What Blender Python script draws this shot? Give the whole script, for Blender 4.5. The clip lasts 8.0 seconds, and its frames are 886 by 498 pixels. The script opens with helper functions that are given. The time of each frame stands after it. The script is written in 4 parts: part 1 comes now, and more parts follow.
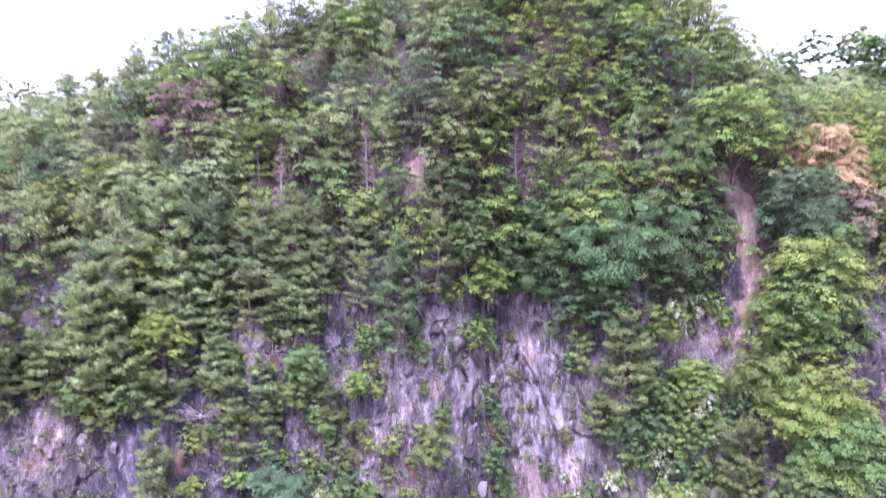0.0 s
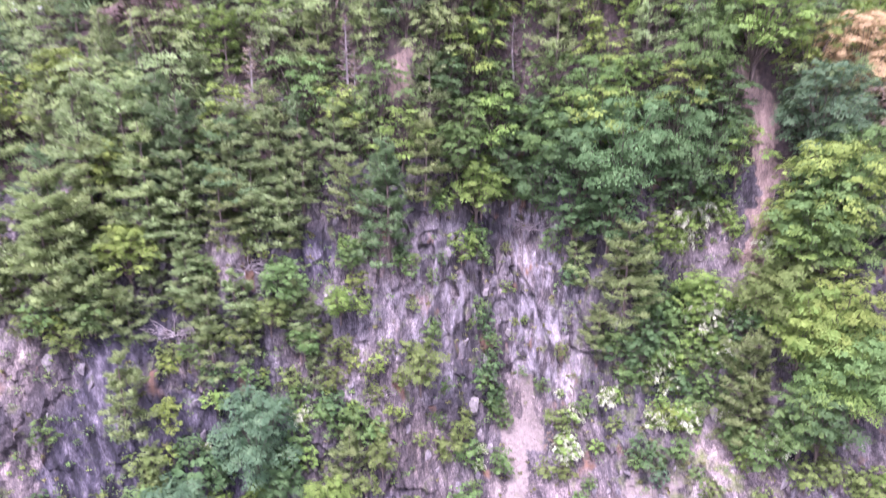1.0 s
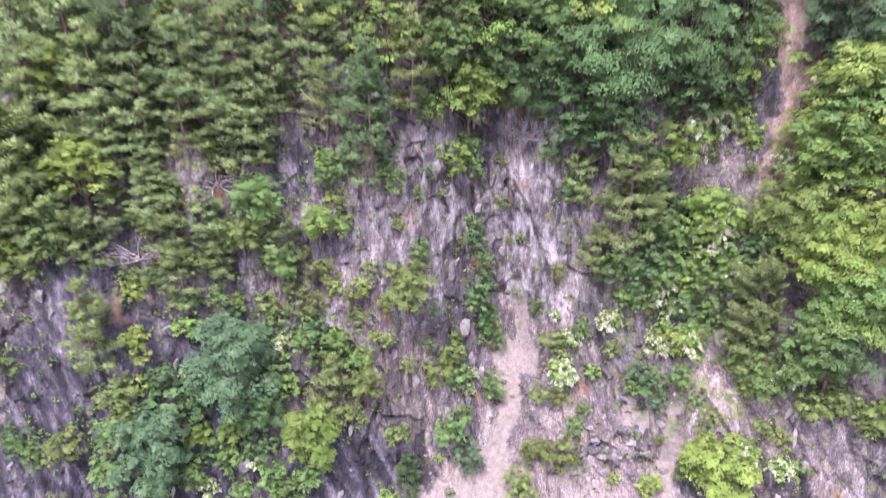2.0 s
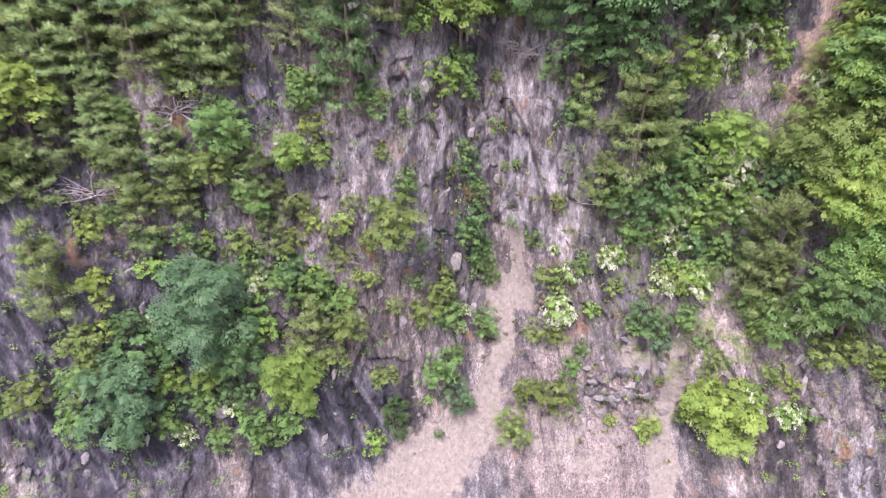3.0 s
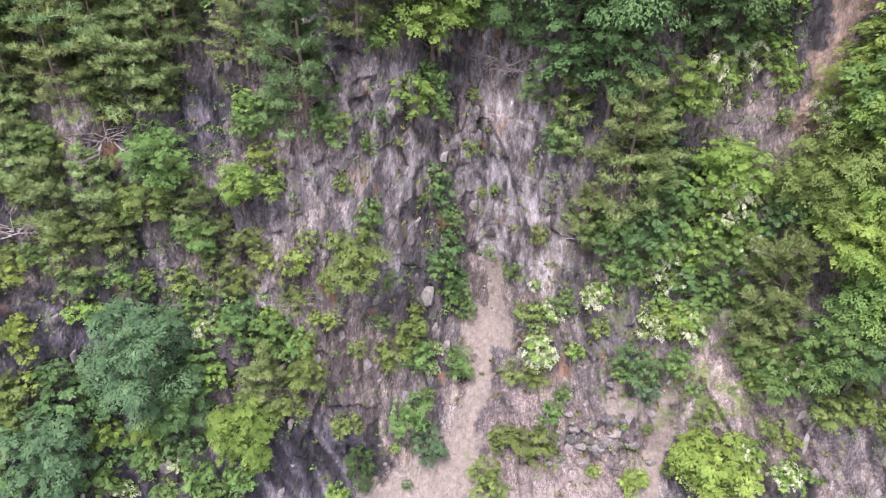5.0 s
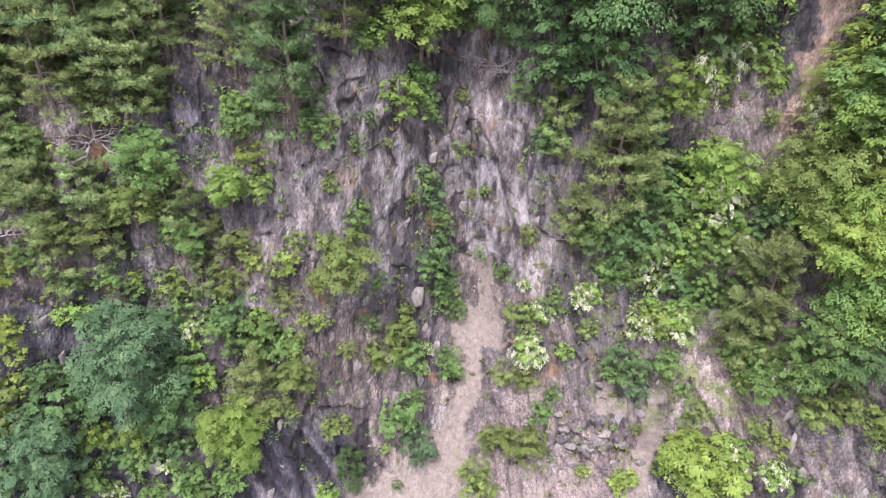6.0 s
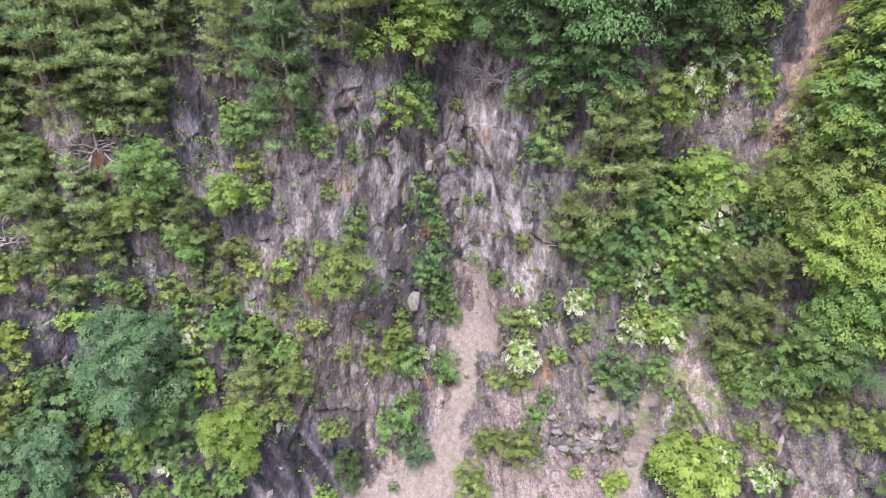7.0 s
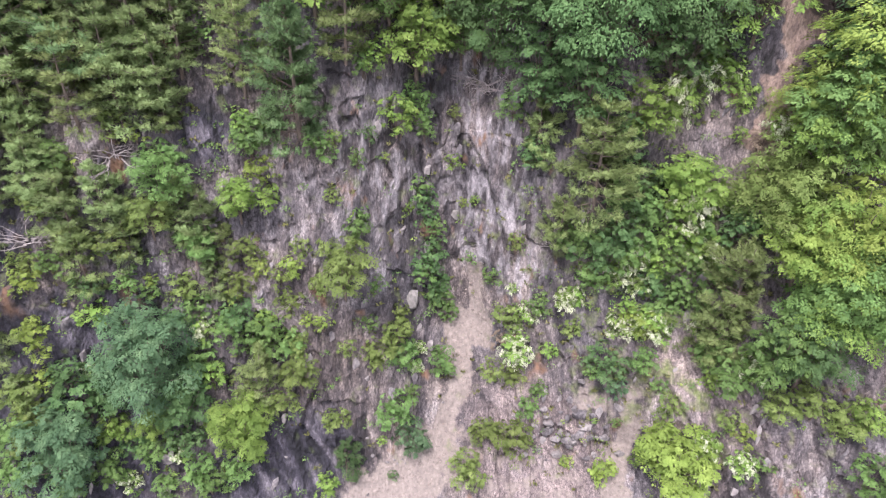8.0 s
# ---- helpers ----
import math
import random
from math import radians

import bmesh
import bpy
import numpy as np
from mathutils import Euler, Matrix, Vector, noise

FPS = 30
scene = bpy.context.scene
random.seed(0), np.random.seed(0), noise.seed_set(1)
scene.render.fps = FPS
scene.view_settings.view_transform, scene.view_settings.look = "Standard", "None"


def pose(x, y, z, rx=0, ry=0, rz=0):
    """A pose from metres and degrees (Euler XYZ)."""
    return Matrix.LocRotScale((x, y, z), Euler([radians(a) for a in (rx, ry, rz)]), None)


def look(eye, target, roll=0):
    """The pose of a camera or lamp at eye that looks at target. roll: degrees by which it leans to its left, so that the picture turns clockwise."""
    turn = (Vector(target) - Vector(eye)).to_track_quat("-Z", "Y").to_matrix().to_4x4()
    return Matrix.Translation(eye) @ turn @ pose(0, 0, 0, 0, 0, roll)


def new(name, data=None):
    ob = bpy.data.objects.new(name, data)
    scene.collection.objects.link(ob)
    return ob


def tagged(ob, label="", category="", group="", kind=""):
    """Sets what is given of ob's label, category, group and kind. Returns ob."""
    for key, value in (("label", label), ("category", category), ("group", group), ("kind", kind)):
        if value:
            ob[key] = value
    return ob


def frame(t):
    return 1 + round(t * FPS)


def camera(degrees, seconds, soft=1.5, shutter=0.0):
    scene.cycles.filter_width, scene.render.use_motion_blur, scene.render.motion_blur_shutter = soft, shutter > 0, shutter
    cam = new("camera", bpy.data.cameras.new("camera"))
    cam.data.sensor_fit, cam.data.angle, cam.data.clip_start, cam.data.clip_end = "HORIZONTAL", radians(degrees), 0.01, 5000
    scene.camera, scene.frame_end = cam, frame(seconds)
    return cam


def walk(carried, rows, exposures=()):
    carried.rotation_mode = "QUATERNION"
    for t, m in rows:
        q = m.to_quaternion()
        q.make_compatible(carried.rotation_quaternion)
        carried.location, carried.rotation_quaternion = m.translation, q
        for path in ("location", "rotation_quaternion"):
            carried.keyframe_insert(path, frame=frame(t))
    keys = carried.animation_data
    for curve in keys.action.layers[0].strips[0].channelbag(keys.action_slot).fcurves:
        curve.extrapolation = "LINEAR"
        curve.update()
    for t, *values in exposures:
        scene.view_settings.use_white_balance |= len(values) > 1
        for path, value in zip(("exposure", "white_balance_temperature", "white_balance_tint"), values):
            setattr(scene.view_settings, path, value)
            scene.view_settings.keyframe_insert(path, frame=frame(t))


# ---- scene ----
cam = camera(63.8, 8.0, soft=1.25, shutter=0.7)
METRES, EYE, TILT, LEAN, TURN = 30.0, 40.0, -9.0, 0.0, 0.0
ROWS = [
    (0.0, 0.0, 0.0, 0.0, 0.0, 0.0, -0.0),
    (0.5, 0.0141, 0.0924, 0.0136, -0.07, -4.05, 0.04),
    (1.0, 0.0273, 0.1864, 0.0296, -0.19, -8.42, 0.14),
    (1.5, 0.042, 0.281, 0.0466, -0.28, -12.82, 0.14),
    (2.0, 0.0548, 0.3771, 0.0652, -0.35, -17.14, 0.09),
    (3.5, 0.0911, 0.6731, 0.1308, -0.64, -27.67, -0.16),
    (4.0, 0.1062, 0.7456, 0.1488, -0.67, -27.75, -0.39),
    (4.5, 0.1241, 0.7904, 0.1598, -0.71, -27.81, -0.56),
    (5.0, 0.142, 0.8093, 0.1665, -0.75, -27.84, -0.6),
    (6.5, 0.1659, 0.8054, 0.1828, -1.06, -27.95, -0.64),
    (7.0, 0.1667, 0.7856, 0.2027, -1.13, -27.97, -0.71),
    (7.5, 0.1658, 0.7504, 0.2271, -1.21, -28.01, -0.81),
    (8.0, 0.164, 0.7025, 0.2501, -1.27, -28.03, -0.92),
]
walk(cam, [(t, pose(0, 0, EYE, TILT, LEAN, TURN) @ pose(METRES * x, METRES * y, METRES * z, 90 + pitch, roll, yaw)) for t, x, y, z, yaw, pitch, roll in ROWS],
     exposures=[(0.0, 2.18, 5500, 53), (1.0, 2.34, 5750, 46), (2.0, 2.18, 6000, 35), (4.0, 1.82, 6350, 23), (8.0, 1.84, 6280, 20)])

# ---- light ----
world = bpy.data.worlds.new("world")
scene.world = world
world.use_nodes = True
wn, wl = world.node_tree.nodes, world.node_tree.links
sky = wn.new("ShaderNodeTexSky")
sky.sky_type, sky.sun_disc = "NISHITA", False
sky.sun_elevation, sky.sun_rotation = radians(68), radians(202)
sky.air_density, sky.dust_density, sky.ozone_density = 1.0, 1.5, 1.0
grey = wn.new("ShaderNodeHueSaturation")
grey.inputs["Saturation"].default_value = 0.22
wl.new(sky.outputs[0], grey.inputs["Color"])
wl.new(grey.outputs[0], wn["Background"].inputs["Color"])
wn["Background"].inputs["Strength"].default_value = 0.135
sun = new("sun", bpy.data.lights.new("sun", "SUN"))
sun.data.energy, sun.data.angle, sun.data.color = 2.2, radians(16), (1.0, 0.96, 0.9)
sun.matrix_world = look((0, 0, 300), (45, 112, 0))


# ---- materials ----
def material(name):
    m = bpy.data.materials.new(name)
    m.use_nodes = True
    return m, m.node_tree.nodes, m.node_tree.links, m.node_tree.nodes["Principled BSDF"]


def ramp(nodes, stops):
    r = nodes.new("ShaderNodeValToRGB")
    e = r.color_ramp.elements
    while len(e) < len(stops):
        e.new(0.5)
    for k, (p, c) in zip(e, stops):
        k.position, k.color = p, (*c, 1) if len(c) == 3 else c
    return r


def fog(nodes, links, scale, detail=4, stretch=(1, 1, 1), turn=(0, 0, 0), way="POINT"):
    """A noise in world metres, stretched."""
    co = nodes.new("ShaderNodeNewGeometry")
    mp = nodes.new("ShaderNodeMapping")
    mp.vector_type = way
    mp.inputs["Scale"].default_value = stretch
    mp.inputs["Rotation"].default_value = turn
    n = nodes.new("ShaderNodeTexNoise")
    n.inputs["Scale"].default_value, n.inputs["Detail"].default_value = scale, detail
    links.new(co.outputs["Position"], mp.inputs[0])
    links.new(mp.outputs[0], n.inputs["Vector"])
    return n


def blend(nodes, links, fac, a, b, kind="MIX"):
    m = nodes.new("ShaderNodeMix")
    m.data_type, m.blend_type = "RGBA", kind
    for sock, v in ((m.inputs[0], fac), (m.inputs[6], a), (m.inputs[7], b)):
        if hasattr(v, "links"):
            links.new(v, sock)
        elif isinstance(v, tuple):
            sock.default_value = (*v, 1)
        else:
            sock.default_value = v
    return m.outputs[2]


def hillside_material():
    m, n, l, p = material("hillside")
    streak = fog(n, l, 1.6, 6, (1.0, 0.6, 0.20), (0, radians(10), 0))
    tone = n.new("ShaderNodeAttribute")
    tone.attribute_name = "tone"
    mixed = n.new("ShaderNodeMath")
    mixed.operation = "MULTIPLY_ADD"
    l.new(streak.outputs[0], mixed.inputs[0])
    mixed.inputs[1].default_value = 0.75
    off = n.new("ShaderNodeMath")
    off.operation = "MULTIPLY_ADD"
    l.new(tone.outputs["Fac"], off.inputs[0])
    off.inputs[1].default_value, off.inputs[2].default_value = 0.75, -0.25
    l.new(off.outputs[0], mixed.inputs[2])
    r1 = ramp(n, [(0.25, (0.016, 0.0145, 0.016)), (0.38, (0.041, 0.037, 0.039)), (0.52, (0.072, 0.065, 0.064)), (0.66, (0.112, 0.102, 0.097)), (0.84, (0.188, 0.177, 0.168))])
    l.new(mixed.outputs[0], r1.inputs[0])
    def cells(scale, feature, turn=9):
        """Joint blocks of the rock, taller than wide and leaning, with bent edges."""
        co, mp = n.new("ShaderNodeNewGeometry"), n.new("ShaderNodeMapping")
        mp.inputs["Scale"].default_value, mp.inputs["Rotation"].default_value = (1.0, 0.55, 0.36), (0, radians(turn), 0)
        bent = fog(n, l, scale * 0.9, 4)
        add = n.new("ShaderNodeVectorMath")
        add.operation = "MULTIPLY_ADD"
        add.inputs[1].default_value = (0.55 / scale,) * 3
        vo = n.new("ShaderNodeTexVoronoi")
        vo.feature = feature
        vo.inputs["Scale"].default_value = scale
        l.new(co.outputs["Position"], mp.inputs[0])
        l.new(bent.outputs["Color"], add.inputs[0])
        l.new(mp.outputs[0], add.inputs[2])
        l.new(add.outputs[0], vo.inputs["Vector"])
        return vo
    patch = fog(n, l, 0.16, 4)
    r2 = ramp(n, [(0.38, (0.86, 0.92, 1.00)), (0.48, (1.05, 1.06, 1.06)), (0.58, (1.18, 1.14, 1.08)), (0.70, (1.24, 1.18, 1.05))])
    l.new(patch.outputs[0], r2.inputs[0])
    rock = blend(n, l, 0.85, r1.outputs[0], r2.outputs[0], "MULTIPLY")
    fleck = fog(n, l, 9.0, 9, (1.0, 0.7, 0.35), (0, radians(12), 0))
    fleck.inputs["Roughness"].default_value = 0.62
    r4 = ramp(n, [(0.34, (0.42, 0.40, 0.44)), (0.5, (1.0, 1.0, 1.0)), (0.66, (1.60, 1.56, 1.56))])
    l.new(fleck.outputs[0], r4.inputs[0])
    rock = blend(n, l, 0.9, rock, r4.outputs[0], "MULTIPLY")
    block = None
    for scale, low, high, line in ((0.9, 0.76, 1.36, 0.02), (2.8, 0.70, 1.42, 0.04), (7.5, 0.66, 1.46, 0.06)):
        tint = ramp(n, [(0.0, (low, low * 0.97, low * 1.03)), (1.0, (high, high * 0.98, high * 0.98))])
        l.new(cells(scale, "F1").outputs["Color"], tint.inputs[0])
        crack = ramp(n, [(0.0, (0.45, 0.43, 0.46)), (line, (1, 1, 1))])
        l.new(cells(scale, "DISTANCE_TO_EDGE").outputs["Distance"], crack.inputs[0])
        both = blend(n, l, 0.8, tint.outputs[0], crack.outputs[0], "MULTIPLY")
        block = both if block is None else blend(n, l, 1.0, block, both, "MULTIPLY")
    rock = blend(n, l, 0.85, rock, block, "MULTIPLY")
    rust = fog(n, l, 0.5, 5, (1, 1, 0.5))
    r3 = ramp(n, [(0.63, (0, 0, 0)), (0.72, (1, 1, 1))])
    l.new(rust.outputs[0], r3.inputs[0])
    rock = blend(n, l, r3.outputs[0], rock, (0.15, 0.085, 0.055))
    def region(name, low, high, grain=0.35, scale=1.7):
        a = n.new("ShaderNodeAttribute")
        a.attribute_name = name
        g = fog(n, l, scale, 5)
        add = n.new("ShaderNodeMath")
        add.operation = "MULTIPLY_ADD"
        l.new(g.outputs[0], add.inputs[0])
        add.inputs[1].default_value = grain * 2
        off = n.new("ShaderNodeMath")
        off.operation = "SUBTRACT"
        l.new(a.outputs["Fac"], off.inputs[0])
        off.inputs[1].default_value = grain
        l.new(off.outputs[0], add.inputs[2])
        r = ramp(n, [(low, (0, 0, 0)), (high, (1, 1, 1))])
        l.new(add.outputs[0], r.inputs[0])
        return r.outputs[0]
    drip = fog(n, l, 1.5, 8, (1.0, 0.6, 0.22), (0, radians(8), 0))
    drip_r = ramp(n, [(0.44, (0, 0, 0)), (0.60, (1, 1, 1))])
    l.new(drip.outputs[0], drip_r.inputs[0])
    washed = blend(n, l, 1.0, region("pale", 0.30, 0.75, 0.35, 1.2), drip_r.outputs[0], "MULTIPLY")
    bleached = blend(n, l, mixed.outputs[0], (0.118, 0.115, 0.120), (0.275, 0.264, 0.264))
    pale = blend(n, l, washed, rock, blend(n, l, 0.75, bleached, block, "MULTIPLY"))
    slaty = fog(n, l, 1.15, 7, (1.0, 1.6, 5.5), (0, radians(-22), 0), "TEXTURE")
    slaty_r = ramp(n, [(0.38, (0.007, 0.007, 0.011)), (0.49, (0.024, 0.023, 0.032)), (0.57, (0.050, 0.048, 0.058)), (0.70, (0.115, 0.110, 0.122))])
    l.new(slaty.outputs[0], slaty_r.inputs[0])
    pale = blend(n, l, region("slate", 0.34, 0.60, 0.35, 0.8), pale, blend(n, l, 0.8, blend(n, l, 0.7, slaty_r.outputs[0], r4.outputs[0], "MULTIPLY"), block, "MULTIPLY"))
    soil_n = fog(n, l, 2.5, 5)
    soil_r = ramp(n, [(0.3, (0.023, 0.017, 0.016)), (0.55, (0.052, 0.036, 0.033)), (0.75, (0.085, 0.058, 0.049))])
    l.new(soil_n.outputs[0], soil_r.inputs[0])
    col = blend(n, l, region("soil", 0.4, 0.6), pale, soil_r.outputs[0])
    scar_r = ramp(n, [(0.3, (0.09, 0.065, 0.058)), (0.5, (0.165, 0.118, 0.10)), (0.7, (0.26, 0.195, 0.16))])
    l.new(streak.outputs[0], scar_r.inputs[0])
    col = blend(n, l, region("scar", 0.42, 0.58, 0.38, 1.3), col, blend(n, l, 0.7, scar_r.outputs[0], r4.outputs[0], "MULTIPLY"))
    sc_n = fog(n, l, 2.2, 9)
    sc_n.inputs["Roughness"].default_value = 0.7
    sc_r = ramp(n, [(0.3, (0.135, 0.112, 0.104)), (0.5, (0.172, 0.143, 0.131)), (0.7, (0.222, 0.186, 0.168))])
    l.new(sc_n.outputs[0], sc_r.inputs[0])
    pebble = ramp(n, [(0.0, (0.62, 0.60, 0.60)), (0.25, (0.93, 0.93, 0.93)), (0.8, (1.06, 1.06, 1.06)), (1.0, (1.42, 1.40, 1.38))])
    stones = n.new("ShaderNodeTexVoronoi")
    stones.inputs["Scale"].default_value = 6.0
    l.new(n.new("ShaderNodeNewGeometry").outputs["Position"], stones.inputs["Vector"])
    l.new(stones.outputs["Color"], pebble.inputs[0])
    loose = blend(n, l, 0.9, sc_r.outputs[0], pebble.outputs[0], "MULTIPLY")
    rubble = blend(n, l, 0.75, blend(n, l, 0.9, loose, r4.outputs[0], "MULTIPLY"), block, "MULTIPLY")
    col = blend(n, l, region("talus", 0.40, 0.75, 0.45, 0.9), col, blend(n, l, 0.55, rock, rubble))
    col = blend(n, l, region("scree", 0.42, 0.60, 0.42, 1.1), col, loose)
    moss_n = fog(n, l, 3.0, 5)
    moss_r = ramp(n, [(0.3, (0.05, 0.07, 0.02)), (0.6, (0.12, 0.15, 0.045)), (0.75, (0.20, 0.19, 0.09))])
    l.new(moss_n.outputs[0], moss_r.inputs[0])
    col = blend(n, l, region("moss", 0.5, 0.72, 0.4, 0.9), col, moss_r.outputs[0])
    l.new(col, p.inputs["Base Color"])
    p.inputs["Roughness"].default_value = 0.9
    fine = fog(n, l, 6.0, 10, (1.0, 0.8, 0.5), (0, radians(10), 0))
    fine.inputs["Roughness"].default_value = 0.65
    b = n.new("ShaderNodeBump")
    b.inputs["Strength"].default_value, b.inputs["Distance"].default_value = 0.8, 0.14
    l.new(fine.outputs[0], b.inputs["Height"])
    chips = n.new("ShaderNodeBump")
    chips.inputs["Strength"].default_value, chips.inputs["Distance"].default_value = 0.75, 0.10
    l.new(cells(4.5, "F1", 14).outputs["Distance"], chips.inputs["Height"])
    chips.invert = True
    l.new(b.outputs[0], chips.inputs["Normal"])
    l.new(chips.outputs[0], p.inputs["Normal"])
    return m


def leaf_material(name, dark, mid, light, spread=0.18, thin=0.3):
    """Foliage: each leaf its own tone, each plant its own, part of the light passing through."""
    m, n, l, p = material(name)
    geo, info = n.new("ShaderNodeNewGeometry"), n.new("ShaderNodeObjectInfo")
    r = ramp(n, [(0.0, dark), (0.55, mid), (1.0, light)])
    clump = fog(n, l, 1.0, 3)
    lift = n.new("ShaderNodeMath")
    lift.operation = "MULTIPLY_ADD"
    l.new(clump.outputs[0], lift.inputs[0])
    lift.inputs[1].default_value = 1.5
    own = n.new("ShaderNodeMath")
    own.operation = "MULTIPLY_ADD"
    l.new(geo.outputs["Random Per Island"], own.inputs[0])
    own.inputs[1].default_value, own.inputs[2].default_value = 0.19, -0.345
    l.new(own.outputs[0], lift.inputs[2])
    l.new(lift.outputs[0], r.inputs[0])
    hs = n.new("ShaderNodeHueSaturation")
    hs.inputs["Saturation"].default_value = 0.99
    for sock, lo, hi in (("Value", 1 - spread, 1 + spread), ("Hue", 0.492, 0.506)):
        mr = n.new("ShaderNodeMapRange")
        mr.inputs[3].default_value, mr.inputs[4].default_value = lo, hi
        l.new(info.outputs["Random"], mr.inputs[0])
        l.new(mr.outputs[0], hs.inputs[sock])
    l.new(r.outputs[0], hs.inputs["Color"])
    p.inputs["Roughness"].default_value = 0.7
    p.inputs["Specular IOR Level"].default_value = 0.12
    l.new(hs.outputs[0], p.inputs["Base Color"])
    tr = n.new("ShaderNodeBsdfTranslucent")
    l.new(hs.outputs[0], tr.inputs["Color"])
    mix = n.new("ShaderNodeMixShader")
    mix.inputs[0].default_value = thin
    l.new(p.outputs[0], mix.inputs[1])
    l.new(tr.outputs[0], mix.inputs[2])
    l.new(mix.outputs[0], n["Material Output"].inputs["Surface"])
    return m


def bark_material(name, dark, light):
    m, n, l, p = material(name)
    g = fog(n, l, 5, 5, (1, 1, 0.25))
    r = ramp(n, [(0.3, dark), (0.7, light)])
    l.new(g.outputs[0], r.inputs[0])
    l.new(r.outputs[0], p.inputs["Base Color"])
    p.inputs["Roughness"].default_value = 0.9
    b = n.new("ShaderNodeBump")
    b.inputs["Distance"].default_value = 0.05
    l.new(g.outputs[0], b.inputs["Height"])
    l.new(b.outputs[0], p.inputs["Normal"])
    return m


HILLSIDE = hillside_material()
BARK = bark_material("bark", (0.05, 0.04, 0.035), (0.16, 0.12, 0.10))
BARK_GREY = bark_material("weathered_bark", (0.14, 0.12, 0.12), (0.34, 0.30, 0.30))
LEAF = {
    "pine": leaf_material("pine_needles", (0.105, 0.162, 0.066), (0.205, 0.282, 0.118), (0.345, 0.435, 0.190), 0.2, 0.4),
    "blue_pine": leaf_material("blue_green_needles", (0.060, 0.112, 0.050), (0.125, 0.200, 0.088), (0.240, 0.330, 0.150), 0.15, 0.4),
    "olive_pine": leaf_material("olive_needles", (0.112, 0.158, 0.060), (0.212, 0.280, 0.108), (0.355, 0.425, 0.178), 0.18, 0.4),
    "olive": leaf_material("olive_leaves", (0.072, 0.104, 0.030), (0.136, 0.184, 0.054), (0.222, 0.276, 0.094)),
    "green": leaf_material("green_leaves", (0.056, 0.106, 0.034), (0.114, 0.194, 0.060), (0.200, 0.300, 0.100)),
    "bright": leaf_material("fresh_leaves", (0.082, 0.146, 0.034), (0.162, 0.256, 0.060), (0.282, 0.385, 0.106)),
    "yellow": leaf_material("yellow_green_leaves", (0.100, 0.148, 0.034), (0.186, 0.254, 0.058), (0.310, 0.382, 0.102)),
    "dark": leaf_material("dark_leaves", (0.040, 0.080, 0.032), (0.084, 0.152, 0.058), (0.152, 0.238, 0.098)),
    "teal": leaf_material("blue_green_leaves", (0.036, 0.076, 0.040), (0.088, 0.154, 0.078), (0.185, 0.275, 0.140), 0.12),
    "brown": leaf_material("withered_needles", (0.13, 0.10, 0.075), (0.21, 0.165, 0.125), (0.31, 0.25, 0.19)),
    "rust": leaf_material("rusty_needles", (0.115, 0.082, 0.074), (0.180, 0.130, 0.116), (0.265, 0.196, 0.172)),
    "tan": leaf_material("tan_blossom", (0.26, 0.18, 0.085), (0.42, 0.31, 0.16), (0.56, 0.44, 0.26)),
    "white": leaf_material("cream_blossom", (0.30, 0.34, 0.20), (0.44, 0.47, 0.33), (0.60, 0.61, 0.49), 0.12),
    "grass": leaf_material("grass_blades", (0.09, 0.11, 0.04), (0.17, 0.18, 0.07), (0.30, 0.28, 0.14)),
}


# ---- terrain shape ----
def table_noise(seed):
    t = np.random.RandomState(seed).rand(257, 257)
    t[256], t[:, 256] = t[0], t[:, 0]
    return t


TABLES = [table_noise(k) for k in range(12)]


def soft_noise(u, v, k=0):
    """Smooth noise from -1 to 1 over the plane."""
    t = TABLES[k % 12]
    u, v = np.mod(u, 256), np.mod(v, 256)
    i, j = np.floor(u).astype(int), np.floor(v).astype(int)
    a, b = u - i, v - j
    a, b = a * a * (3 - 2 * a), b * b * (3 - 2 * b)
    i, j = i % 256, j % 256
    low = t[i, j] * (1 - a) + t[i + 1, j] * a
    high = t[i, j + 1] * (1 - a) + t[i + 1, j + 1] * a
    return 2 * (low * (1 - b) + high * b) - 1


def layered(u, v, k=0, octaves=4):
    out, amp = 0, 1.0
    for o in range(octaves):
        out = out + amp * soft_noise(u * 2**o + 17.3 * o, v * 2**o + 9.1 * o, k + o)
        amp *= 0.5
    return out


def eased(x, xs, ys, wide):
    """A polyline through a few stations, its corners rounded over the width given."""
    return sum(np.interp(x + wide * d, xs, ys) for d in (-1, -0.6, -0.2, 0.2, 0.6, 1)) / 6


def bell(x, mid, wide):
    return np.exp(-(((x - mid) / wide) ** 2))


def step(x, a, b):
    t = np.clip((x - a) / (b - a), 0, 1)
    return t * t * (3 - 2 * t)


CREST = 58.0


def facets(u, v, seed):
    """Broken rock: cells of the plane, each a tilted face at a height of its own. Gives height and a tone for each cell."""
    i, j = np.floor(u).astype(int), np.floor(v).astype(int)
    best, height, tone = np.full(u.shape, 9.0), np.zeros(u.shape), np.zeros(u.shape)
    a, b, c, d, e = (TABLES[(seed + k) % 12] for k in range(5))
    for di in (-1, 0, 1):
        for dj in (-1, 0, 1):
            p, q = (i + di) % 256, (j + dj) % 256
            du, dv = u - i - di - a[p, q], v - j - dj - b[p, q]
            far = np.maximum(abs(du) + 0.35 * abs(dv), abs(dv))
            near = far < best
            best = np.where(near, far, best)
            height = np.where(near, 2 * c[p, q] - 1 + (2 * d[p, q] - 1) * 1.3 * du + (e[p, q] - 0.55) * 0.9 * dv, height)
            tone = np.where(near, d[(p * 7 + 3) % 256, q], tone)
    return height, tone


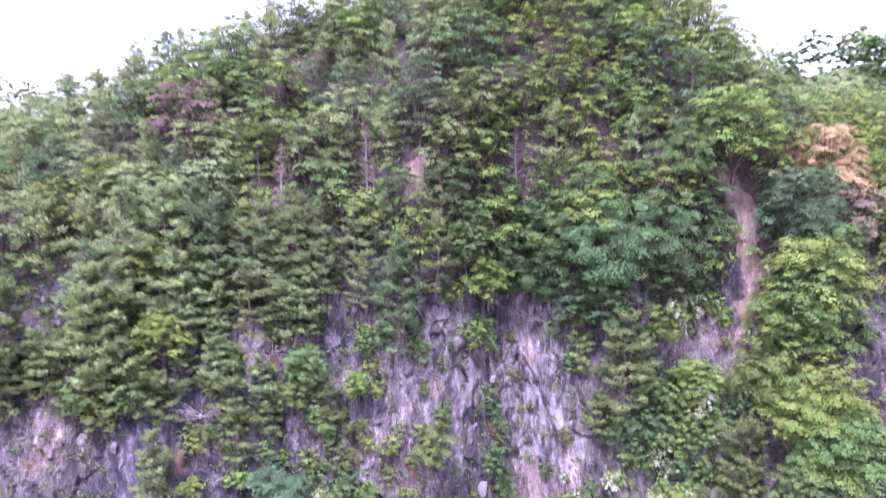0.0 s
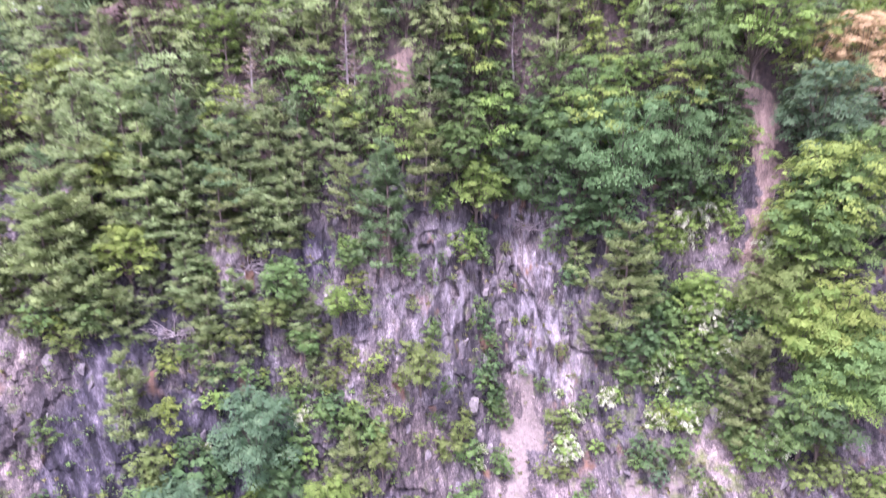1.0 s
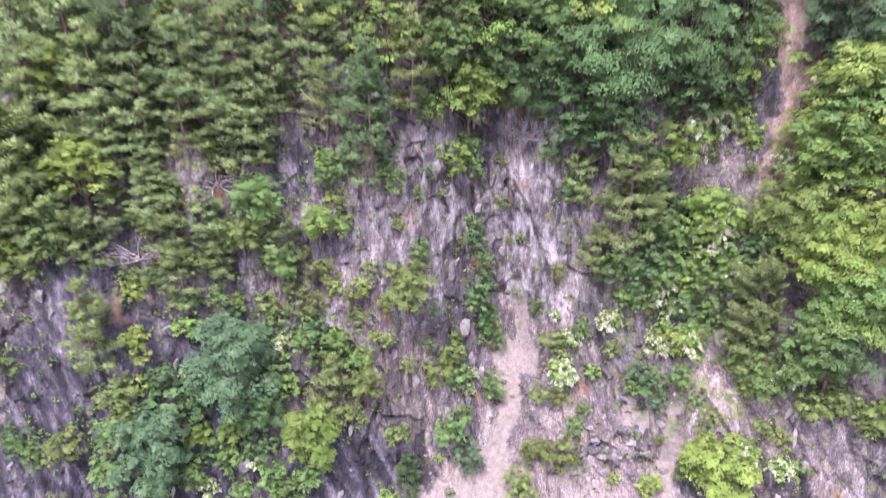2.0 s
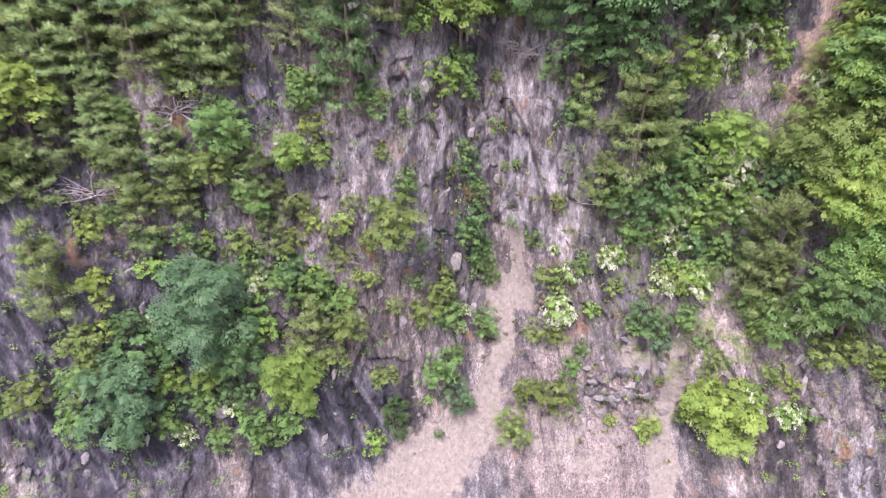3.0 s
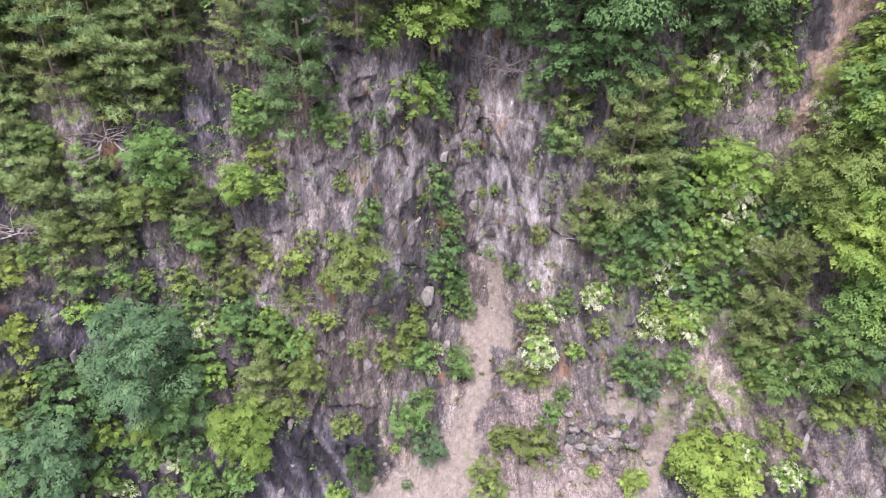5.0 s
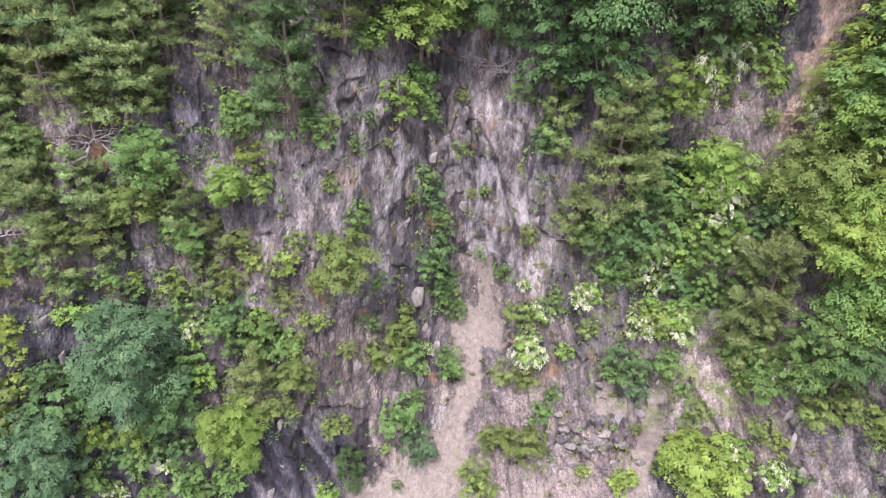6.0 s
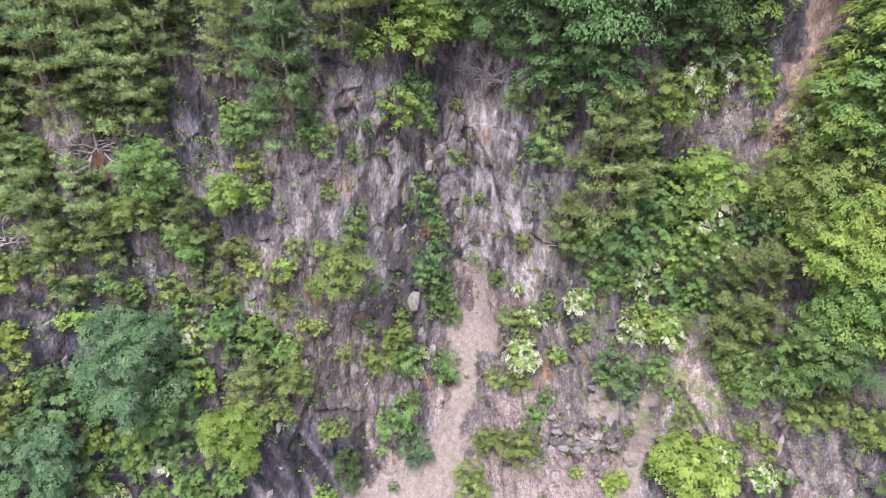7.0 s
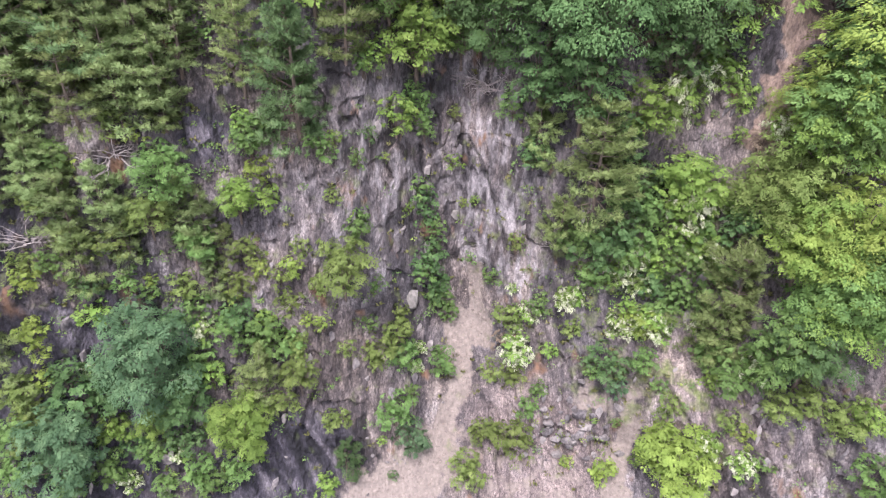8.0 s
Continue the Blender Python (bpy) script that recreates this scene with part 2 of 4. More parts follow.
def crest_height(x):
    return eased(x, (-400, -160, -90, -62, -46, -30, -16, 0, 22, 33, 41, 60, 110, 250, 400), (-5, 9, 26, 36, 43.5, 50.5, 56, 61, 63, 58, 44, 40, 36, 15, -5), 6)


def far_hills(x, y):
    return (-6 + 72 * bell(x, 125, 90) * bell(y, 215, 60) + 66 * bell(x, -195, 80) * bell(y, 300, 90)
            + 30 * bell(x, 40, 260) * bell(y, 700, 200) + 5 * layered(x / 60, y / 60, 3, 3))


def along(x, s, line, wide):
    """1 on a line through stations (x, s), falling to 0.5 at the width given."""
    best = np.full(np.broadcast(x, s).shape, 1e9)
    for (x0, s0), (x1, s1) in zip(line, line[1:]):
        dx, ds = x1 - x0, s1 - s0
        t = np.clip(((x - x0) * dx + (s - s0) * ds) / (dx * dx + ds * ds), 0, 1)
        best = np.minimum(best, np.hypot(x - x0 - t * dx, s - s0 - t * ds))
    return 1 / (1 + (best / wide) ** 3)


CHUTE = [(9.2, 5.3), (8.7, 1.6), (7.5, -0.7), (7.2, -3.1), (5.8, -5.0), (3.0, -6.8), (-1.5, -8.5), (-5.9, -10.0)]
SIDE_CHUTE = [(21.6, 0.9), (21.7, -1.9), (20.9, -5.1), (19.7, -8.1)]
SCAR = [(30.5, 35.4), (31.5, 30.4), (31.0, 25.5), (30.5, 21.7), (29.5, 18.6), (28.4, 16.2)]
SMALL_SCAR = [(-3.2, 36.4), (-3.5, 32.9)]
PALE = [(10.0, 21.9), (10.3, 19.3), (10.0, 13.1), (11.1, 8.2)]


SLATE = [(-25.1, 15.4), (-27.6, 9.9), (-29.1, 4.9), (-31.5, 0.0)]


def bare_rock(x, s):
    return step(s, -9, -5) * (1 - step(s, 22 + 3 * soft_noise(x / 7, s / 7, 5), 29)) * (1 - 0.75 * bell(x, 22, 6) * step(s, 2, 6)) * (1 - step(abs(x - 2), 44, 60))


def outcrop(x, s):
    """The knoll of blocky rock beside the lower scree."""
    return bell(x, 16.8 - 0.3 * (s + 3), 3.4) * bell(s, -3.2, 2.3)


def slope(x, s):
    """The hill's large form: place along the hill and a height-like station up it, to metres."""
    y = eased(s, (-60, -30, -20, -14, -10.5, -8, -5, -2, 4, 8, 14, 18, 22, 27, 34, 40, 46, 52, 58), (-2600, -900, -250, 5, 42, 51, 55.8, 57.5, 60.5, 62, 64.5, 66.8, 69.5, 72.2, 76.5, 81, 86.5, 93.5, 103), 1.2)
    cup = step(s, -14, -6) * (1 - 0.6 * step(s, 26, 50))
    y = y - 7.0 * (1 - bell(x, 4, 30)) * cup
    y = y + 7.2 * bell(x, 8, 6.5) * np.interp(s, (-8, -6, -2, 2, 12, 20, 26, 32, 40), (0, 0.1, 0.6, 1, 1.1, 0.85, 0.55, 0.3, 0))
    y = y + 3.2 * bell(x, 18, 6) * np.interp(s, (-8, -4, 1, 10), (0, 1, 1, 0))
    y = y + 4.0 * bell(x, 23, 7) * np.interp(s, (3, 7, 16, 24), (0, 1, 1, 0.2))
    y = y + bell(x, 8, 22) * np.interp(s, (-12, -8, -5, -2, 4, 14, 18, 22, 27, 34, 42), (0, 3, 2.4, 1.3, 1.2, 1.1, 0.9, 0.6, 0.5, 0.3, 0))
    y = y + 3.0 * bell(x, 27.5, 6) * bell(s, 24, 5) + 2.4 * bell(x, 25.6, 2.6) * bell(s, 4.6, 2.8)
    y = y + 1.3 * bell(x, 22.5, 4.5) * bell(s, -4.5, 3.5) - 1.1 * outcrop(x, s)
    past = np.maximum(s - CREST, 0)
    y = y + past * 1.5 + past**2.35 * 0.22
    up = (np.minimum(s, CREST + 6 * (1 - np.exp(-past / 6))) - 24) / (CREST - 24)
    z = np.where(s < 24, s, 24 + (crest_height(x) - 24) * up)
    z = np.where(s < -10.5, -10.5 + (s + 10.5) * 0.5, z)
    back = step(past, 1, 16)
    z = z * (1 - back) + far_hills(x, y) * back
    return y, z


def relief(x, s):
    """How far the face stands out: buttresses, leaning ribs, broken blocks."""
    rock = bare_rock(x, s)
    loose = np.maximum(along(x, s, CHUTE, 1.9), np.maximum(along(x, s, SIDE_CHUTE, 1.0), 0.6 * along(x, s, SCAR, 1.3)))
    broad, mid, small, _ = broken(x, s)
    rough = rock * (1 - 0.95 * loose) * (1 - 0.6 * along(x, s, SLATE, 2.0)) * (1 - 0.5 * along(x, s, PALE, 2.2))
    out = 0.9 * layered(x / 8, s / 11, 0, 2)
    out = out + rough * (0.36 * broad * (1 - 0.6 * outcrop(x, s)) + (0.28 + 0.25 * outcrop(x, s)) * mid + (0.15 + 0.2 * outcrop(x, s)) * small + 0.16 * layered(x / 1.4, s / 3.5, 6, 4) + 0.3)
    out = out + (1 - rough) * (0.12 * layered(x / 1.5, s / 1.5, 3, 3))
    return out * step(s, -14, -8) * (1 - step(s, 50, 58)) - 0.7 * along(x, s, CHUTE, 1.6) - 0.5 * along(x, s, SCAR, 1.5)


def broken(x, s):
    lean = x + 0.22 * s + 0.35 * layered(x / 3.5, s / 5, 9, 2)
    h1, t1 = facets(lean / 3.1, s / 6.5 + 0.15 * soft_noise(x / 4, s / 9, 1), 0)
    h2, t2 = facets(lean / 1.15 + 7, s / 2.8 + 0.1 * soft_noise(x / 2, s / 4, 2), 3)
    h3, t3 = facets(lean / 0.45 + 3, s / 1.0, 6)
    return h1, h2, h3, 0.45 * t1 + 0.35 * t2 + 0.2 * t3


def surface(x, s):
    x, s = np.asarray(x, float), np.asarray(s, float)
    y, z = slope(x, s)
    out = relief(x, s)
    return x + 0 * s, y - 0.9 * out, z + 0.35 * out
# ---- end of terrain shape ----


def grid_mesh(name, xs, ss, mat):
    X, S = np.meshgrid(xs, ss)
    co = sum(np.stack(surface(X + a * 0.045, S + b * 0.04), -1) for a in (-1, 1) for b in (-1, 1)).reshape(-1, 3) / 4
    nx, ns = len(xs), len(ss)
    q = (np.arange(ns - 1)[:, None] * nx + np.arange(nx - 1)).reshape(-1)
    faces = np.stack([q, q + 1, q + nx + 1, q + nx], 1)
    me = quads(name, co, faces, mat)
    WX, WS = X + 0.9 * layered(X / 1.8, S / 1.8, 1, 3), S + 0.8 * layered(X / 1.6, S / 2.2, 5, 3)
    flat = {
        "scree": np.maximum(along(WX, WS, CHUTE, 0.95 + 1.1 * step(-S, 0, 6)), np.maximum(along(WX, WS, SIDE_CHUTE, 1.05), np.maximum(0.50 * bell(WX, 13.5, 7.5) * bell(WS, -6.4, 2.6), 0.80 * bell(WX, 18.5, 2.6) * bell(WS, -0.3, 1.5)))) - 0.45 * step(outcrop(WX, WS), 0.35, 0.6) * (along(WX, WS, SIDE_CHUTE, 1.05) < 0.5),
        "scar": np.maximum(np.maximum(along(WX, WS, SCAR, 0.8 + 0.6 * step(S, 24, 32)), 0.95 * bell(WX, 30.2, 2.2) * bell(WS, 31.5, 1.8)), along(WX, WS, SMALL_SCAR, 0.9)),
        "soil": step(S, 25.5, 30) * (1 - step(S, 58, 60)) + step(-S, 10, 13),
        "pale": np.maximum(along(WX, WS, PALE, 3.1), 0.72 * bell(WX, 2, 6.5) * bell(WS, 16, 8)),
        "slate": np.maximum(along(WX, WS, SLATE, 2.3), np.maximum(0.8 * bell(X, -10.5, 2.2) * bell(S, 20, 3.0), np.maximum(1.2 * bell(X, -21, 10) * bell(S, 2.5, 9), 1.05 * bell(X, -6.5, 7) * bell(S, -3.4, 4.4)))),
        "talus": np.maximum(1.05 * bell(WX, 14.5, 8.5) * bell(WS, -5, 5.5), 0.75 * bell(WX, 26, 8) * bell(WS, 2, 6)),
        "tone": broken(X, S)[3],
        "moss": 0.9 * step(S, 59, 61) + 0.42 * bare_rock(X, S) + 0.45 * bell(X, 22, 7) * bell(S, 11, 9),
    }
    for key, val in flat.items():
        a = me.attributes.new(key, "FLOAT", "POINT")
        a.data.foreach_set("value", val.reshape(-1).astype(np.float32))
    me.polygons.foreach_set("use_smooth", np.zeros(len(me.polygons), bool))
    return me


def quads(name, co, faces, mat):
    me = bpy.data.meshes.new(name)
    k = faces.shape[1]
    me.vertices.add(len(co))
    me.vertices.foreach_set("co", np.asarray(co, np.float32).reshape(-1))
    me.loops.add(faces.size)
    me.loops.foreach_set("vertex_index", faces.reshape(-1).astype(np.int32))
    me.polygons.add(len(faces))
    me.polygons.foreach_set("loop_start", np.arange(0, faces.size, k, dtype=np.int32))
    me.update(calc_edges=True)
    me.materials.append(mat)
    return me


near_x = np.r_[np.arange(-44, -34, 0.3), np.arange(-34, 36, 0.14), np.arange(36, 46.01, 0.3)]
side_x = np.array([1, 2.2, 3.6, 5.2, 7, 9.5, 13, 18, 25, 35, 50, 75, 110, 170, 260, 400, 700, 1300, 2500.0])
hill_x = np.r_[-44 - side_x[::-1], near_x, 46 + side_x]
hill_s = np.r_[-60, -45, -30, -24, -19, -16, -14, -12.5, -11.5, np.arange(-10.8, -7, 0.4), np.arange(-7, 25, 0.12), np.arange(25, 27, 0.25), np.arange(27, 58, 0.5), np.arange(58, 75, 1.0), np.arange(75, 110, 2.5)]
ground = tagged(new("ground", grid_mesh("ground", hill_x, hill_s, HILLSIDE)), "steep fractured grey rock face with scree chutes and forest soil", "hillside", kind="structure")


# ---- plants ----
def unit(v):
    return v / (np.linalg.norm(v, axis=-1, keepdims=True) + 1e-9)


def blades(base, axis, normal, length, width, bulge=None):
    """Leaves or needles: each a pointed blade from its base along its axis. Corners, and a normal for each leaf that follows its clump."""
    axis = unit(axis)
    side = unit(np.cross(normal, axis))
    up = np.cross(axis, side)
    length, width = np.reshape(length, (-1, 1)), np.reshape(width, (-1, 1))
    co = np.stack([base - side * width * 0.5, base + side * width * 0.5, base + axis * length - up * length * 0.08], 1)
    return co, unit(up if bulge is None else bulge)


def leaf_mesh(name, co, normal, mat):
    """Triangles facing the side of their normals, shaded by them."""
    face = np.cross(co[:, 1] - co[:, 0], co[:, 2] - co[:, 0])
    wrong = (face * normal).sum(1) < 0
    co[wrong] = co[wrong][:, [1, 0, 2]]
    me = quads(name, co.reshape(-1, 3), np.arange(3 * len(co)).reshape(-1, 3), mat)
    me.normals_split_custom_set_from_vertices(np.repeat(normal, 3, 0).tolist())
    return me


def tube(points, radii, sides=6):
    """Vertices and quads of a tapered limb."""
    co, faces = [], []
    P = np.asarray(points, float)
    for k, p in enumerate(P):
        d = P[min(k + 1, len(P) - 1)] - P[max(k - 1, 0)]
        d /= np.linalg.norm(d) + 1e-9
        u = np.cross(d, (0.3, 0.9, 0.2))
        u /= np.linalg.norm(u)
        v = np.cross(d, u)
        for j in range(sides):
            t = 2 * math.pi * j / sides
            co.append(p + radii[k] * (math.cos(t) * u + math.sin(t) * v))
    for k in range(len(P) - 1):
        for j in range(sides):
            a, b = k * sides + j, k * sides + (j + 1) % sides
            faces.append((a, b, b + sides, a + sides))
    return co, faces


def wood_mesh(name, limbs, mat):
    co, faces = [], []
    for pts, rad, sides in limbs:
        c, f = tube(pts, rad, sides)
        faces += [tuple(i + len(co) for i in q) for q in f]
        co += c
    return quads(name, np.array(co), np.array(faces), mat)


def pine(seed, whorls=11, per=6, reach=0.27, bare=0.12, needles=12, size=0.036, droop=0.0, conic=0.8, tufts=9):
    """Wood and needles of a pine one unit high: whorls of limbs, each a flat fan of upturned needle tufts."""
    r = np.random.RandomState(seed)
    bend, heavy = r.normal(0, 0.02, 2), r.uniform(0, 6.3)
    stem = [(bend[0] * math.sin(3 * t), bend[1] * math.sin(2.5 * t), t) for t in np.linspace(-0.06, 1, 8)]
    limbs = [(stem, np.linspace(0.020, 0.003, 8), 6)]
    T, D, B, S = [], [], [], []
    for k in range(whorls):
        h = bare + (0.96 - bare) * (k + r.uniform(-0.45, 0.45)) / (whorls - 0.3)
        f = max(0.0, (h - bare) / (1 - bare))
        long = reach * ((1 - f) ** conic * (0.6 + 0.4 * min(1, f * 5 + 0.3)) + 0.07)
        t0 = r.uniform(0, 6.3)
        for j in range(per):
            if r.rand() < 0.16:
                continue
            t = t0 + 6.283 * j / per + r.normal(0, 0.3)
            far = long * r.uniform(0.55, 1.25) * (1 + 0.3 * math.cos(t - heavy))
            rise = far * (0.12 + 0.5 * f - droop + r.normal(0, 0.16))
            at_h = h + r.uniform(-0.45, 0.45) * (0.96 - bare) / whorls
            base = np.array([bend[0] * math.sin(3 * at_h), bend[1] * math.sin(2.5 * at_h), at_h])
            out, across = np.array([math.cos(t), math.sin(t), 0]), np.array([-math.sin(t), math.cos(t), 0])
            tip = base + out * far + (0, 0, rise)
            mid = (base + tip) / 2 + np.array([0, 0, -0.10 * far])
            limbs.append(([base, mid, tip], (0.006, 0.004, 0.0015), 3))
            m = max(4, int(tufts * (0.45 + 0.55 * far / reach)))
            at = 0.36 + 0.64 * (np.arange(m) + 0.5) / m
            off = np.where(np.arange(m) % 2, 1, -1) * r.uniform(0.1, 0.75, m) * (1.08 - at) * far * 0.75
            off[-1] = 0
            P = ((1 - at) ** 2)[:, None] * base + (2 * at * (1 - at))[:, None] * mid + (at**2)[:, None] * tip + across * off[:, None]
            P[:, 2] += abs(off) * 0.12 + r.normal(0, 0.006, m)
            T.append(P)
            D.append(out * 0.8 + across * (off / far * 2.2)[:, None] + (0, 0, 0.45) + r.normal(0, 0.2, (m, 3)))
            B.append(np.repeat((out * (0.55 - 0.2 * f) + (0, 0, 0.75))[None], m, 0))
            S.append((0.75 + 0.5 * r.rand(m)) * (0.8 + 0.2 * far / reach))
    top = np.array([[bend[0] * math.sin(3), bend[1] * math.sin(2.5), 0.97]]).repeat(3, 0) + r.normal(0, 0.01, (3, 3))
    T.append(top), D.append(r.normal(0, 0.3, (3, 3)) + (0, 0, 1)), B.append(np.repeat([[0.0, 0, 1]], 3, 0)), S.append(np.full(3, 0.9))
    T, D, B, S = np.concatenate(T), unit(np.concatenate(D)), np.concatenate(B), np.concatenate(S)
    n = len(T) * needles
    T, D, B, S = (np.repeat(q, needles, 0) for q in (T, D, B, S))
    spray = unit(r.normal(0, 1, (n, 3)) * (1, 1, 0.7))
    axis = unit(D * 0.75 + spray * 0.85 + (0, 0, 0.15))
    base = T + spray * size * 0.35 * S[:, None] - D * size * 0.2
    long = size * S * r.uniform(0.8, 1.3, n)
    return limbs, blades(base, axis, spray + (0, 0, 0.8), long, long * r.uniform(0.13, 0.22, n), B + spray * 0.3)


def broadleaf(seed, lobes=22, sprays=16, leaves=16, size=0.030, wide=0.36, low=0.30, flat=0.6, trunk=0.022, hang=0.35, stems=1, full=1.0):
    """Wood and leaves of a broadleaved tree one unit high: lobes round forking limbs, each lobe a cluster of arching leafy sprays."""
    r = np.random.RandomState(seed)
    fork = low * 0.8
    limbs, tips = [], []
    for k in range(stems):
        o = r.normal(0, 0.03, 2) * (stems > 1)
        limbs.append(([(o[0], o[1], -0.08), (o[0] * 1.5 + r.normal(0, 0.008), o[1] * 1.5, fork * 0.5), (o[0] * 2, o[1] * 2 + r.normal(0, 0.01), fork)], (trunk * 1.25, trunk, trunk * 0.85), 6))
    for k in range(lobes):
        f = (k + 0.5) / lobes
        t = 2.4 * k + r.uniform(-0.4, 0.4)
        h = low + (0.93 - low) * (f ** 0.8)
        env = wide * math.sqrt(max(0.04, 1 - ((h - low - 0.32 * (1 - low)) / (0.72 * (1 - low))) ** 2))
        d = env * (0.66 + 0.34 * r.rand()) * (1 if k % 4 else 0.3)
        c = np.array([d * math.cos(t), d * math.sin(t), h + r.normal(0, 0.012)])
        rad = wide * r.uniform(0.27, 0.47) * (1.0 - 0.3 * f)
        start = np.array([0, 0, fork * (0.6 + 0.4 * r.rand())])
        mid = start * 0.45 + c * 0.55 + (0, 0, 0.03)
        limbs.append(([start, mid, c], (trunk * 0.45, trunk * 0.25, trunk * 0.06), 4))
        tips.append((c, rad))
    share = np.array([rad**2 for c, rad in tips])
    counts = np.maximum(4, share / share.sum() * lobes * sprays).astype(int)
    C = np.repeat([c for c, rad in tips], counts, 0)
    R = np.repeat([rad for c, rad in tips], counts)[:, None]
    n = len(C)
    v = unit(r.normal(0, 1, (n, 3)))
    v[:, 2] = np.where(r.rand(n) < 0.8, abs(v[:, 2]), v[:, 2])
    P = C + v * R * r.uniform(0.62, 1.0, (n, 1)) * (1, 1, flat)
    out = unit(v * (1, 1, 0) + unit(C * (1, 1, 0)) * 0.6 + r.normal(0, 0.25, (n, 3)) * (1, 1, 0))
    top = unit(v * 0.6 + (0, 0, 0.9) + r.normal(0, 0.12, (n, 3)))
    reach = R * r.uniform(0.50, 0.85, (n, 1)) * full
    P, out, top, reach, v = (np.repeat(q, leaves, 0) for q in (P, out, top, reach, v))
    m = len(P)
    side = np.cross((0, 0, 1.0), out)
    u, w = r.rand(m, 1) ** 0.75, r.uniform(-1, 1, (m, 1))
    w = w * (0.75 - 0.45 * u)
    at = P + out * (u - 0.35) * reach + side * w * reach * 0.8 - np.array([0, 0, 1.0]) * (hang * u * u + 0.25 * w * w) * reach + r.normal(0, 0.06, (m, 3)) * reach
    axis = out * 0.8 + side * w * 1.5 - np.array([0, 0, 1.0]) * hang * u * 1.3 + r.normal(0, 0.22, (m, 3))
    normal = top + out * hang * u * 0.6 + r.normal(0, 0.18, (m, 3))
    long = size * r.uniform(0.75, 1.35, m)
    return limbs, blades(at, axis, normal, long, long * r.uniform(0.5, 0.75, m), unit(normal) * 0.5 + v * 0.4 + (0, 0, 0.15))


SHAPES, BLOSSOM = {}, {}


def shape(key, made, bark):
    limbs, leaf = made
    SHAPES[key] = (wood_mesh(key + "_wood", limbs, bark), leaf_mesh(key + "_leaves", *leaf, LEAF["green"]))


for k in range(4):
    shape(f"pine{k}", pine(10 + k, whorls=8 + k % 2, per=7, reach=0.32 + 0.03 * (k % 3), tufts=17, needles=18, size=0.034, conic=0.6), BARK)
for k in range(3):
    shape(f"bushy_pine{k}", pine(20 + k, whorls=7, per=7, reach=0.36, bare=0.04, tufts=17, needles=18, size=0.046, conic=0.55), BARK)
for k in range(2):
    shape(f"great_pine{k}", pine(25 + k, whorls=10, per=9, reach=0.38, bare=0.0, tufts=26, needles=20, size=0.029, conic=0.5), BARK)
shape("dense_pine0", pine(29, whorls=12, per=9, reach=0.31, bare=0.0, tufts=24, needles=22, size=0.026, conic=0.75), BARK)
for k in range(4):
    shape(f"tree{k}", broadleaf(30 + k, lobes=26 + 4 * k, sprays=18, leaves=18, wide=0.34 + 0.03 * (k % 3), size=0.022), BARK)
for k in range(2):
    shape(f"layered{k}", broadleaf(40 + k, lobes=38, sprays=21, leaves=21, wide=0.46, flat=0.42, hang=0.65, low=0.18, size=0.019), BARK)
for k in range(2):
    shape(f"dome{k}", broadleaf(45 + k, lobes=48, sprays=24, leaves=24, wide=0.38, flat=0.75, hang=0.45, low=0.12, size=0.018), BARK)
for k in range(3):
    shape(f"bush{k}", broadleaf(50 + k, lobes=20, sprays=11, leaves=15, wide=0.44, flat=0.8, low=0.16, size=0.042, trunk=0.02, stems=3), BARK)
for k in range(3):
    shape(f"low_bush{k}", broadleaf(55 + k, lobes=15, sprays=8, leaves=10, wide=0.46, flat=0.8, low=0.14, size=0.062, trunk=0.02, stems=3), BARK)
for k in range(3):
    shape(f"far_tree{k}", broadleaf(60 + k, lobes=20, sprays=9, leaves=17, wide=0.42, flat=0.5, size=0.035, low=0.22, full=1.35), BARK)
for k in range(2):
    shape(f"far_pine{k}", pine(70 + k, whorls=9, per=6, reach=0.32, tufts=8, needles=13, size=0.050, conic=0.65), BARK)
for k in range(3):
    BLOSSOM[f"bush{k}"] = leaf_mesh("blossom_sprays", *broadleaf(50 + k, lobes=17, sprays=7, leaves=22, wide=0.47, flat=0.85, low=0.22, size=0.036, hang=1.0)[1], LEAF["white"])
    BLOSSOM[f"low_bush{k}"] = leaf_mesh("blossom_sprays", *broadleaf(55 + k, lobes=15, sprays=6, leaves=17, wide=0.49, flat=0.85, low=0.2, size=0.048, hang=1.0)[1], LEAF["white"])
shape("dead_pine0", pine(80, whorls=14, per=5, reach=0.22, bare=0.15, tufts=5, needles=7, size=0.03), BARK_GREY)
shape("dead_pine1", pine(81, whorls=12, per=5, reach=0.26, bare=0.2, tufts=6, needles=8, size=0.032), BARK_GREY)

taken = []
WORDS = {
    "pine": "mid-green", "blue_pine": "blue-green", "olive_pine": "olive-green", "olive": "olive-green", "green": "green", "bright": "fresh bright-green", "yellow": "yellow-green",
    "dark": "dark-green", "teal": "blue-green", "brown": "withered brown", "rust": "reddish-brown", "tan": "tan-flowering", "white": "cream-white flowering",
}


